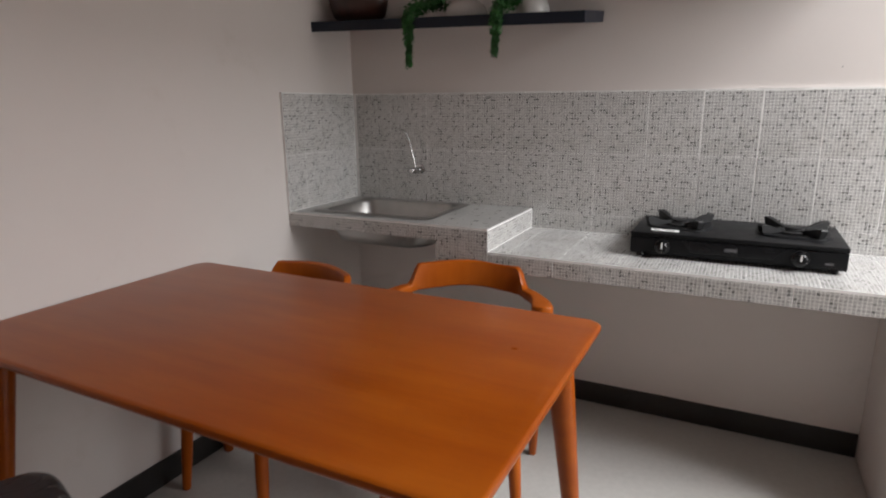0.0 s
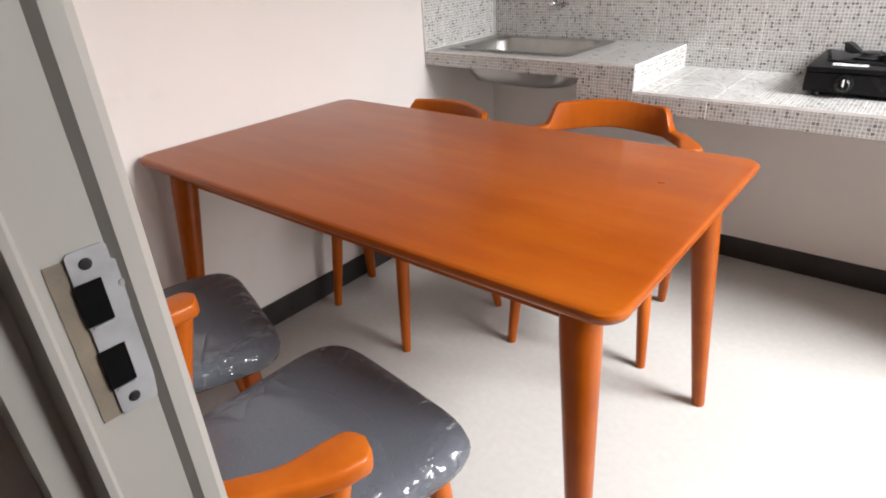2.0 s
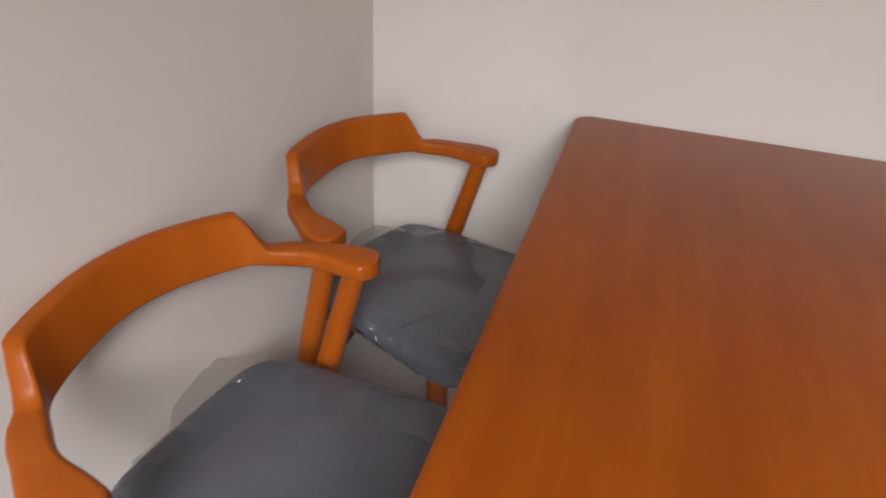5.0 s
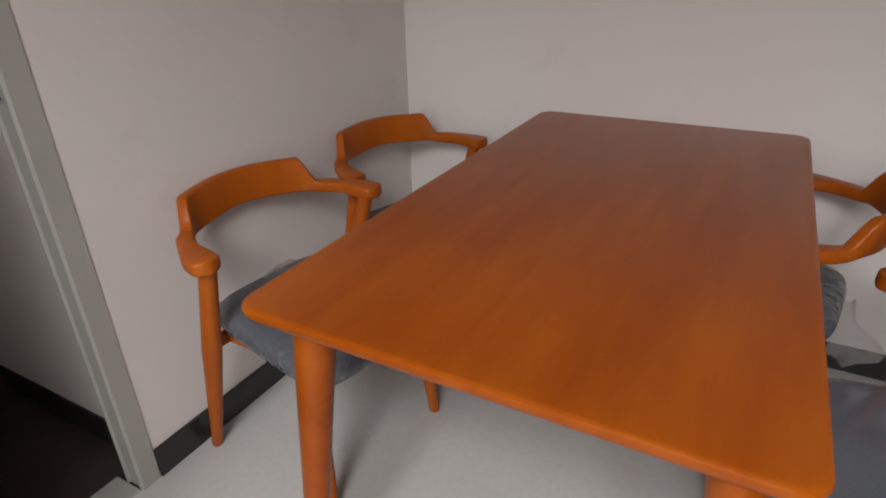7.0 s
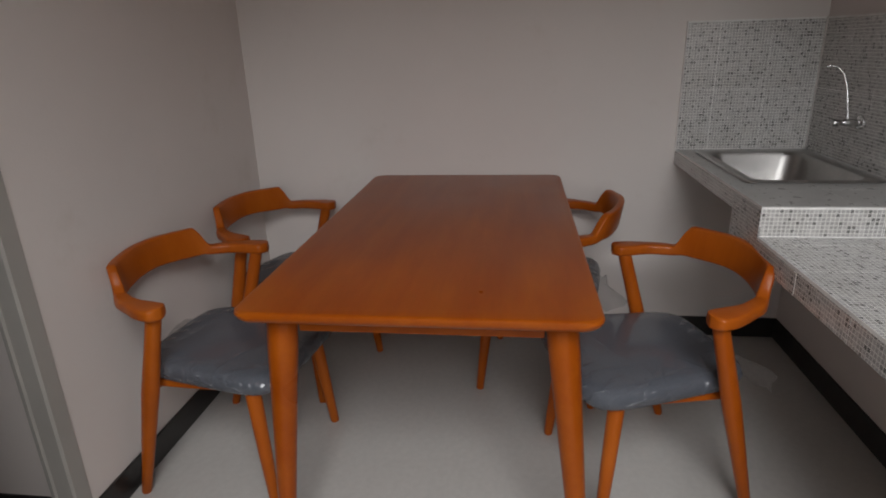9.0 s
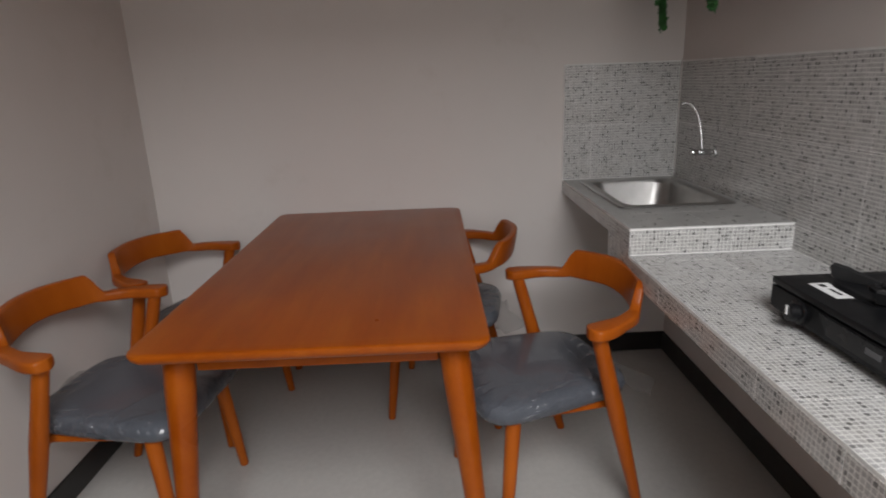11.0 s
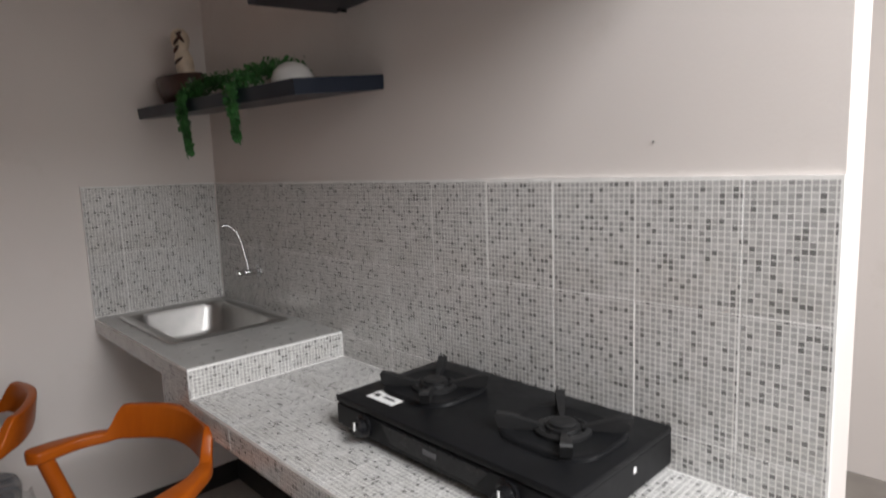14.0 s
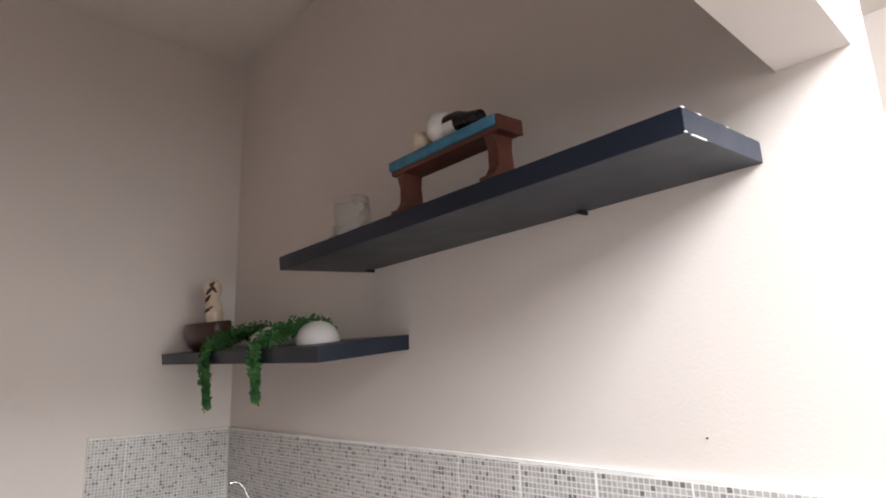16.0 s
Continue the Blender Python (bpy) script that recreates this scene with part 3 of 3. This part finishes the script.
        for p, q in zip(rows, rows[1:]):
            for k in range(4):
                bm.faces.new((p[k], p[k + 1], q[k + 1], q[k]))
        return part("plastic_flap", bm, FILM, c, "loose clear plastic flap", smooth=80)

    flap((-0.06, -0.206, 0.404), (1, 0, 0), (-0.25, -0.9, -0.16), 0.32, 0.125, 5)
    return c


LABEL = "orange-brown wooden armchair with plastic-wrapped grey seat"
first = build_chair(pose(0.974, -2.086, 0, 0, 0, -7), LABEL + " near the doorway")
tagged(copy_thing(first, pose(0.392, -2.066, 0, 0, 0, -18)), LABEL + " in the wall corner")
tagged(copy_thing(first, pose(0.944, -0.784, 0, 0, 0, 196.3)), LABEL + " turned beside the counter")
tagged(copy_thing(first, pose(0.346, -1.062, 0, 0, 0, 171)), LABEL + " by the sink")

# ---- gas stove ----
stove = thing("gas_stove", "black two-burner tabletop gas stove on the tiled counter", "stove", pose(1.7335, -0.183, CZ))
SWX, SWY = 0.3215, 0.172
part("body", join(box(-SWX, SWX, -SWY + 0.012, SWY, 0.012, 0.0740, 0.0008), box(-SWX, SWX, -SWY + 0.002, -SWY + 0.0119, 0.020, 0.070, 0.003)), BLACK, stove)
part("top_plate", box(-SWX - 0.0003, SWX + 0.0003, -SWY + 0.0015, SWY + 0.0003, 0.0740, 0.088, 0.0022, 3), BLACK, stove, smooth=35)
for sx in (-1, 1):
    for sy in (-1, 1):
        part("rubber_foot", lathe([(0.012, 0.0), (0.014, 0.003), (0.012, 0.0125)], 12, (sx * 0.29, sy * 0.145, 0)), GLOSSBLACK, stove)
for kx in (-0.215, 0.195):
    k = part("knob", tube([(kx, -SWY + 0.004, 0.043), (kx, -SWY - 0.004, 0.043), (kx, -SWY - 0.006, 0.043), (kx, -SWY - 0.022, 0.043), (kx, -SWY - 0.025, 0.043)], [0.026, 0.026, 0.019, 0.018, 0.015], 24), GLOSSBLACK, stove, smooth=40)
    part("pointer", box(kx - 0.0025, kx + 0.0025, -SWY - 0.0275, -SWY - 0.0245, 0.040, 0.060, 0.001), WHITEPRINT, k)
for bx in (-0.180, 0.180):
    by = 0.012
    tray = [(x, y) for x, y in rounded_outline(bx - 0.112, bx + 0.112, by - 0.105, by + 0.105, 0.075, 8)]
    part("drip_tray", slab(tray, [(0.0875, 0.0), (0.093, 0.001), (0.096, 0.006), (0.0945, 0.014), (0.0915, 0.03), (0.0905, 0.06)]), BLACK, stove, smooth=50)
    b = part("burner", lathe([(0.055, 0.088), (0.055, 0.097), (0.046, 0.101), (0.040, 0.097), (0.034, 0.097), (0.033, 0.103), (0.018, 0.106), (0.010, 0.104), (0.001, 0.104)], 28, (bx, by, 0)), IRON, stove, smooth=45)
    for a in (37, 127, 217, 307):
        fin = [(0.036, 0.0945), (0.108, 0.0925), (0.124, 0.098), (0.131, 0.121), (0.127, 0.125), (0.100, 0.121), (0.072, 0.112), (0.048, 0.106), (0.036, 0.104)]
        arm = loft([[(r, dy * (0.55 + 0.75 * (r - 0.036) / 0.095), z) for r, z in fin] for dy in (-0.0085, 0.0085)])
        part("grate_arm", arm, IRON, stove, m=Matrix.Translation((bx, by, 0)) @ pose(0, 0, 0, 0, 0, a))
    part("burner_cap", lathe([(0.026, 0.104), (0.027, 0.109), (0.022, 0.112), (0.012, 0.111), (0.001, 0.111)], 24, (bx, by, 0)), IRON, stove, smooth=45)
    # black studs paint the shade of the openings in the burner ring
    for a in range(0, 360, 60):
        part("flame_port_shade", lathe([(0.0045, 0.0962), (0.0045, 0.0995), (0.001, 0.0996)], 10, (bx + 0.0405 * math.cos(radians(a + 20)), by + 0.0405 * math.sin(radians(a + 20)), 0)), HOLE_SHADE, b)
panel = loft([[(x, y, z) for x, z in ((-0.155, 0.066), (0.150, 0.066), (0.118, 0.030), (-0.124, 0.030))] for y in (-SWY + 0.0019, -SWY + 0.0004)])
part("front_panel", panel, GLOSSBLACK, stove, "glossy black trapezoid panel")
part("side_seam", box(SWX + 0.0001, SWX + 0.0012, -SWY + 0.024, -SWY + 0.026, 0.016, 0.074), GLOSSBLACK, stove)
st = part("sticker", box(-0.262, -0.170, -0.128, -0.086, 0.0881, 0.0886), WHITEPRINT, stove, "white printed sticker")
part("print_bar", box(-0.254, -0.237, -0.114, -0.101, 0.0887, 0.0889), GLOSSBLACK, st)
part("print_bar", box(-0.224, -0.186, -0.110, -0.103, 0.0887, 0.0889), GLOSSBLACK, st)
part("nameplate", box(-0.022, 0.016, -SWY - 0.0006, -SWY + 0.0003, 0.044, 0.055), GREYPRINT, stove, "small grey nameplate")
part("print_bar", box(0.262, 0.284, -SWY + 0.0008, -SWY + 0.0019, 0.030, 0.036), GREYPRINT, stove)
part("side_label", box(SWX + 0.0001, SWX + 0.0009, 0.022, 0.031, 0.049, 0.060), WHITEPRINT, stove, "small white label")

# ---- shelves ----
LOW_M = pose(0.003, -0.001, 1.703, 6.9, 2.2, 0)
UP_M = pose(0.985, -0.001, 1.906, 4.3, 0.0, 0)
CHIP = plain("pale_chipped_board", (0.62, 0.60, 0.56), 0.8, 0.2, 40, 0.3, 120)


def build_shelf(m, length, deep, thick, label, chips):
    """A laminated board with an edge band in front and at its free end, chipped along the end."""
    sh = thing("wall_shelf", label, "shelf", m, "floating shelves")
    part("board", box(0.0, length - 0.0012, -deep + 0.0012, 0.0, -thick, 0.0, 0.0012), SHELF, sh)
    part("front_band", box(0.0, length - 0.0013, -deep, -deep + 0.00115, -thick + 0.0003, -0.0003, 0.0003), SHELF, sh)
    part("end_band", box(length - 0.00115, length, -deep, 0.0, -thick + 0.0003, -0.0003, 0.0003), SHELF, sh)
    for y0, y1, z in chips:
        part("chipped_edge", box(length - 0.0022, length + 0.0003, y0, y1, z - 0.0016, z + 0.0004, 0.0004), CHIP, sh, "pale chip in the laminate edge")
    return sh


build_shelf(LOW_M, 1.20, 0.29, 0.041, "dark slate floating shelf drooping in the wall corner", ())
build_shelf(UP_M, 1.177, 0.288, 0.038, "dark slate floating shelf above the counter, edges chipped", ((-0.2885, -0.280, 0.0), (-0.238, -0.226, 0.0), (-0.135, -0.128, 0.0), (-0.06, -0.052, 0.0), (-0.2885, -0.281, -0.036), (-0.268, -0.22, -0.0368)))

# ---- things on the shelves ----


def on_low(x, y):
    """A pose standing on the lower shelf at x, y."""
    return LOW_M @ pose(x - 0.003, y + 0.001, 0.0)


def on_up(x, y):
    return UP_M @ pose(x - 0.985, y + 0.001, 0.0)



def foliage(name, m, label, drop, seed):
    """A trailing artificial plant: a low clump on the shelf and one strand hanging over the edge."""
    rnd = random.Random(seed)
    p = thing(name, label, "artificial plant", m, "trailing plants on the shelf")
    path = [(0.06, 0.19, 0.055), (0.035, 0.10, 0.052), (0.005, 0.03, 0.030), (0, 0.0, 0.012), (0, -0.012, -0.03), (0.0, -0.014, -drop * 0.5), (-0.006, -0.014, -drop)]
    part("stem", tube(path, [0.003] * 7, 6), LEAF, p)
    bm = bmesh.new()
    pts = [Vector(q) for q in path]
    for i in range(len(pts) - 1):
        seglen = (pts[i + 1] - pts[i]).length
        for k in range(int(seglen * 4600)):
            c = pts[i].lerp(pts[i + 1], rnd.random())
            t = (i + rnd.random()) / 6
            spreadr = 0.036 if i < 3 else (0.027 if i == 3 else (0.024 if i == 4 else 0.0145))
            o = Vector((rnd.gauss(0, 1), rnd.gauss(0, 1), rnd.gauss(0, 0.8)))
            c = c + o.normalized() * spreadr * rnd.random() ** 0.5
            if i < 3:
                c.z = max(c.z, 0.004)
            elif c.y > -0.004:
                c.y = -0.004 - rnd.random() * 0.008
            L, W = rnd.uniform(0.010, 0.019), rnd.uniform(0.003, 0.0055)
            q = Euler((rnd.uniform(0, 6.3), rnd.uniform(0, 6.3), rnd.uniform(0, 6.3))).to_matrix()
            vs = [bm.verts.new(c + q @ Vector(v)) for v in ((0, -L / 2, 0), (W, 0, 0.002), (0, L / 2, 0), (-W, 0, 0.002))]
            bm.faces.new(vs)
    tagged(part("leaves", bm, LEAF, p), "dense small green leaves", kind="stuff")
    return p


foliage("trailing_plant", on_low(0.50, -0.292), "green artificial trailing plant hanging over the shelf edge", 0.185, 3)
foliage("trailing_plant", on_low(0.875, -0.292), "green artificial trailing plant draped beside a white bowl", 0.145, 8)

for x, y, s in ((0.68, -0.14, 0.9), (0.965, -0.15, 0.66)):
    bowl = lathe([(0.095 * s, 0.0), (0.097 * s, 0.003), (0.093 * s, 0.022), (0.079 * s, 0.042), (0.054 * s, 0.056), (0.03 * s, 0.061), (0.028 * s, 0.063), (0.022 * s, 0.063), (0.004 * s, 0.062)], 32)
    tagged(part("bowl", bowl, PORCELAIN, smooth=50, m=on_low(x, y)), "white porcelain bowl turned upside down on the shelf", "bowl", "white bowls")

# pot and figurine in the corner
potx, poty, LZ = 0.0, 0.0, 0.0
pot = tagged(part("oval_pot", slab([(potx + (0.14 if math.cos(a) > 0 else 0.155) * math.copysign(abs(math.cos(a)) ** (0.8 if math.cos(a) > 0 else 1.25), math.cos(a)), poty + 0.075 * math.sin(a)) for a in [2 * math.pi * i / 32 for i in range(32)]], [(LZ, 0.035), (LZ + 0.012, 0.018), (LZ + 0.06, 0.003), (LZ + 0.098, 0.0), (LZ + 0.104, 0.004), (LZ + 0.102, 0.012), (LZ + 0.08, 0.018)]), BROWN, smooth=40, m=on_low(0.185, -0.175)), "dark brown oval pot in the shelf corner", "pot")
fx, fy = 0.0, 0.0
figure = lathe([(0.054, 0.0), (0.046, 0.02), (0.05, 0.08), (0.049, 0.12), (0.036, 0.155), (0.033, 0.168), (0.044, 0.19), (0.051, 0.22), (0.046, 0.252), (0.028, 0.274), (0.001, 0.282)], 28, (fx, fy, LZ))
marks = []
for a0, z0, da, dz in ((200, 0.09, 75, 0.035), (205, 0.15, 60, 0.04), (230, 0.19, 55, 0.05), (300, 0.20, -40, 0.055), (260, 0.24, 35, 0.02)):
    line = []
    for k in range(7):
        a, z = radians(a0 + da * k / 6), z0 + dz * k / 6
        r = 0.050 if z < 0.14 else (0.045 if z < 0.18 else 0.051)
        line.append((fx + r * math.cos(a), fy + r * math.sin(a), LZ + z))
    marks.append(tube(line, [0.003, 0.006, 0.009, 0.010, 0.008, 0.006, 0.002], 8))
body_mesh = mesh_of("figurine", figure, CREAM)
count = len(body_mesh.polygons)
whole = bmesh.new()
whole.from_mesh(body_mesh)
stripes = join(*marks)
tmp = bpy.data.meshes.new("tmp")
stripes.to_mesh(tmp)
stripes.free()
whole.from_mesh(tmp)
bpy.data.meshes.remove(tmp)
bpy.data.meshes.remove(body_mesh)
figob = part("figurine", whole, CREAM, smooth=60, m=on_low(0.25, -0.17) @ pose(0, 0, 0.0803, 0, 0, 60) @ Matrix.Diagonal((0.66, 0.66, 0.66, 1)))
figob.data.materials.append(BROWN)
for p in figob.data.polygons:
    p.material_index = 1 if p.index >= count else 0
tagged(figob, "cream ceramic figurine with dark brown marks, seated in the pot", "figurine")

# small bench with lying figurine
bench = thing("toy_bench", "small bench with worn blue top and red-brown legs", "bench", on_up(1.608, -0.19) @ Matrix.Diagonal((0.95, 1, 0.97, 1)))
part("bench_top", box(-0.180, 0.178, -0.042, 0.038, 0.128, 0.152, 0.005, 3), BLUE, bench, smooth=50)
part("under_board", join(box(-0.178, 0.179, -0.036, 0.036, 0.116, 0.1279, 0.003), box(0.1781, 0.186, -0.038, 0.038, 0.116, 0.150, 0.002)), REDWOOD, bench)
for s in (-1, 1):
    o = [(-0.034, 0.0), (0.066, 0.0), (0.066, 0.024), (0.046, 0.030), (0.030, 0.048), (0.026, 0.085), (0.034, 0.116), (-0.030, 0.116), (-0.024, 0.085), (-0.026, 0.045), (-0.034, 0.028)]
    leg = loft([[(s * 0.150 + dx, -y * 0.85, z) for y, z in o] for dx in (-0.014, 0.014)])
    part("bench_leg", leg, REDWOOD, bench)
part("stretcher", box(-0.1355, 0.1355, -0.056, -0.012, 0.0, 0.014, 0.003), REDWOOD, bench)

lying = join(
    lathe([(0.001, -0.035), (0.02, -0.03), (0.034, -0.01), (0.036, 0.01), (0.026, 0.03), (0.001, 0.038)], 20, (0.0, 0, 0.036)),
    tube([(0.03, 0, 0.034), (0.06, 0, 0.034), (0.09, 0, 0.028), (0.125, 0, 0.024)], [0.026, 0.024, 0.018, 0.015], 16),
    lathe([(0.001, -0.024), (0.018, -0.018), (0.025, 0.0), (0.018, 0.018), (0.001, 0.024)], 18, (-0.058, -0.012, 0.0245)),
)
fig = part("figurine", lying, CREAM, smooth=60, m=on_up(1.588, -0.19) @ pose(0, 0, 0.1478) @ Matrix.Diagonal((0.98, 1.05, 1.05, 1)))
tagged(fig, "small cream and black lying figurine on the bench", "figurine")
fig.data.materials.append(GLOSSBLACK)
fig.data.materials.append(PORCELAIN)
for p in fig.data.polygons:
    p.material_index = 1 if p.center.x > 0.045 else (2 if p.center.x > -0.03 else 0)

jar = thing("glass_jar", "frosted glass jar with a lid on the shelf", "jar", on_up(1.185, -0.17))
part("jar_body", lathe([(0.046, 0.0), (0.05, 0.004), (0.051, 0.10), (0.046, 0.112), (0.043, 0.112), (0.046, 0.10), (0.045, 0.007), (0.001, 0.006)], 28), FROSTED, jar, smooth=50)
part("lid", lathe([(0.049, 0.1125), (0.049, 0.128), (0.044, 0.133), (0.001, 0.134)], 28), FROSTED, jar, smooth=50)
tagged(part("saucer", lathe([(0.03, 0.0), (0.045, 0.006), (0.062, 0.016), (0.061, 0.019), (0.044, 0.010), (0.001, 0.008)], 28), FROSTED, smooth=50, m=on_up(1.315, -0.17)), "small pale glass saucer on the shelf", "saucer")
bottle = lathe([(0.02, 0.0), (0.023, 0.004), (0.023, 0.035), (0.011, 0.052), (0.010, 0.072), (0.008, 0.073), (0.001, 0.073)], 20)
tagged(part("bottle", bottle, FROSTED, smooth=50, m=on_up(1.10, -0.17)), "tiny pale glass bottle on the shelf", "bottle")

anchor = tube([(2.007, 0.0, 1.417), (2.007, -0.004, 1.417)], [0.0018, 0.0014], 10)
tagged(part("wall_anchor", anchor, IRON), "small dark screw anchor in the white wall", "screw")
for bx in (1.04, 1.81):
    stub = tube([(bx, -0.001, 1.863), (bx, -0.03, 1.861)], [0.0045, 0.004], 10)
    tagged(part("shelf_bolt", stub, IRON), "black bolt end under the floating shelf", "bolt", "shelf bolts")

# strike plate on the jamb
STEELGREY = plain("dull_zinc_steel", (0.50, 0.52, 0.55), 0.42, 0.14, 40, 0.12, 150, 0.6)
strike = thing("strike_plate", "dull zinc strike plate, its two latch holes painted as black blocks", "strike plate", pose(DOOR_X, ROOM_S - 0.028, 1.066))
# the mortise edge's shade is in its brown colour
part("mortise", box(-0.0059, -0.0054, -0.0195, -0.0041, -0.051, 0.0475), MORTISE_SHADE, strike, "mortise edge with its shade painted in as brown")
half_edge = [(-0.0095, 0.049), (-0.0075, 0.051), (0.009, 0.051), (0.011, 0.049), (0.011, 0.041), (0.0155, 0.038), (0.0185, 0.033), (0.0185, 0.021), (0.0155, 0.017), (0.0125, 0.012), (0.0125, -0.036), (0.011, -0.049), (0.009, -0.051), (-0.0075, -0.051), (-0.0095, -0.049)]
part("plate", loft([[(x, y, z) for y, z in half_edge] for x in (-0.0053, -0.0040)]), STEELGREY, strike)
part("lip", tube([(-0.0041, 0.0184, 0.0335), (-0.0030, 0.0192, 0.027), (-0.0041, 0.0184, 0.0205)], [0.0012, 0.0016, 0.0012], 8), STEELGREY, strike)
# solid black blocks stand for the shade inside the latch holes
for z in (0.021, -0.020):
    hole = part("latch_hole", box(-0.0039, -0.0034, -0.0105, 0.0035, z - 0.0125, z + 0.0125), HOLE_SHADE, strike, "black block painted as the shade in a latch hole")
    part("bent_tab", box(-0.0038, -0.0022, -0.0080, 0.0020, z - 0.0142, z - 0.0128, 0.0003), STEELGREY, hole)
for z in (0.043, -0.043):
    part("screw", tube([(-0.0041, -0.001, z), (-0.0032, -0.001, z), (-0.0030, -0.001, z)], [0.0034, 0.0030, 0.0016], 14), IRON, strike)
part("screw", tube([(-0.0041, 0.0125, 0.026), (-0.0034, 0.0125, 0.026)], [0.0022, 0.0018], 12), PLATE, strike)

# ---- tiles ----


def tile_mesh(name, w, h, material, t=0.0022, b=0.0009):
    """A tile lying in x and y with its face up; UV in metres on the face."""
    bm = bmesh.new()
    uv = bm.loops.layers.uv.new("UVMap")
    base = [bm.verts.new(p) for p in ((0, 0, 0), (w, 0, 0), (w, h, 0), (0, h, 0))]
    edge = [bm.verts.new(p) for p in ((0, 0, t - b), (w, 0, t - b), (w, h, t - b), (0, h, t - b))]
    face = [bm.verts.new(p) for p in ((b, b, t), (w - b, b, t), (w - b, h - b, t), (b, h - b, t))]
    bm.faces.new(face)
    for a, c in ((base, edge), (edge, face)):
        for i in range(4):
            j = (i + 1) % 4
            bm.faces.new((a[i], a[j], c[j], c[i]))
    for f in bm.faces:
        for l in f.loops:
            l[uv].uv = (l.vert.co.x + 0.002, l.vert.co.y + 0.002)
    me = bpy.data.meshes.new(name)
    bm.to_mesh(me)
    bm.free()
    me.materials.append(material)
    return me


tile_cache = {}
tile_rnd = random.Random(11)


def lay(parent, origin, ux, uy, us, vs, joint=0.0012, material=MOSAIC, wide=()):
    """Lays tiles between the cuts us and vs on a plane; ux and uy are its axes, the face looks along ux x uy; cuts in wide have open joints."""
    ux, uy = Vector(ux), Vector(uy)
    uz = ux.cross(uy)
    for a, b in zip(us, us[1:]):
        for c, d in zip(vs, vs[1:]):
            ja, jb = (0.0034 if q in wide else joint for q in (a, b))
            w, h = round(b - a - (ja + jb) / 2, 4), round(d - c - joint, 4)
            if w < 0.004 or h < 0.004:
                continue
            key = (w, h, material.name)
            if key not in tile_cache:
                tile_cache[key] = tile_mesh("tile", w, h, material)
            ob = new("tile", tile_cache[key])
            o = Vector(origin) + ux * (a + ja / 2) + uy * (c + joint / 2) + uz * (0.0038 + tile_rnd.uniform(-0.0003, 0.0003))
            mw = Matrix((( ux.x, uy.x, uz.x, o.x), (ux.y, uy.y, uz.y, o.y), (ux.z, uy.z, uz.z, o.z), (0, 0, 0, 1)))
            ob.parent = parent
            ob.matrix_basis = mw


XS = [0.0, 0.027, 0.223, 0.418, 0.613, 0.808, 1.003, 1.198, 1.395, 1.590, 1.784, 1.977, 2.174, 2.314]
ZS = [0.856, 1.109]
# wall behind the counter: x to the right, z up, facing the room
lay(grout, (0, -0.006, 0), (1, 0, 0), (0, 0, 1), XS[1:], ZS[:2], joint=0.0016, wide=(1.784, 2.174))
for a, b in zip(XS[1:], XS[2:]):
    lay(grout, (0, -0.006, 0), (1, 0, 0), (0, 0, 1), [a, b], [ZS[1], tile_top((a + b) / 2)], joint=0.0016, wide=(1.395, 1.590, 1.784))
lay(grout, (0, -0.006, 0), (1, 0, 0), (0, 0, 1), [SX + 0.002] + XS[6:], [CZ, ZS[0]])
# wall beside the sink
lay(grout, (0.006, 0, 0), (0, 1, 0), (0, 0, 1), [-0.517, -0.392, -0.197, -0.012], [SZ, ZS[1], 1.364])
# low counter: top, front, end
lay(counter, (0, 0, CZ - 0.0065), (1, 0, 0), (0, 1, 0), [SX + 0.002, 1.003, 1.198, 1.395, 1.590, 1.784, 1.977, 2.174, 2.333], [CF + 0.002, -0.262, -0.012])
lay(counter, (0, CF + 0.0065, 0), (1, 0, 0), (0, 0, 1), [SX, 1.182, 1.424, 1.666, 1.908, 2.15, 2.334], [CZ - 0.07, CZ - 0.009], wide=(1.666, 1.908))
lay(endwall, (2.3305, 0, 0), (0, 1, 0), (0, 0, 1), [CF + 0.004, -0.322, -0.127, -0.004], [0.0, 0.005, 0.255, 0.505, CZ - 0.009])
# sink slab: top round the basin, front strip, deep end piece, raised side
lay(sinkslab, (0, 0, SZ - 0.0075), (1, 0, 0), (0, 1, 0), [0.008, BX0 + 0.004], [CF + 0.002, -0.267, -0.012], material=GREYTILE)
lay(sinkslab, (0, 0, SZ - 0.0075), (1, 0, 0), (0, 1, 0), [BX1 - 0.004, 0.74, SX], [CF + 0.002, -0.267, -0.012], material=GREYTILE)
lay(sinkslab, (0, 0, SZ - 0.0075), (1, 0, 0), (0, 1, 0), [BX0 + 0.004, 0.30, 0.50, BX1 - 0.004], [CF + 0.002, BY0 + 0.004], material=GREYTILE)
lay(sinkslab, (0, 0, SZ - 0.0075), (1, 0, 0), (0, 1, 0), [BX0 + 0.004, 0.30, 0.50, BX1 - 0.004], [BY1 - 0.004, -0.012], material=GREYTILE)
lay(sinkslab, (0, CF + 0.0065, 0), (1, 0, 0), (0, 0, 1), [0.001, 0.196, 0.391, 0.586, 0.72], [SZ - 0.062, SZ - 0.009])
lay(sinkslab, (0, CF + 0.0065, 0), (1, 0, 0), (0, 0, 1), [0.72, SX], [CZ - 0.07, SZ - 0.009])
lay(sinkslab, (SX - 0.0062, 0, 0), (0, 1, 0), (0, 0, 1), [CF + 0.004, -0.392, -0.197, -0.012], [CZ + 0.001, SZ - 0.009])
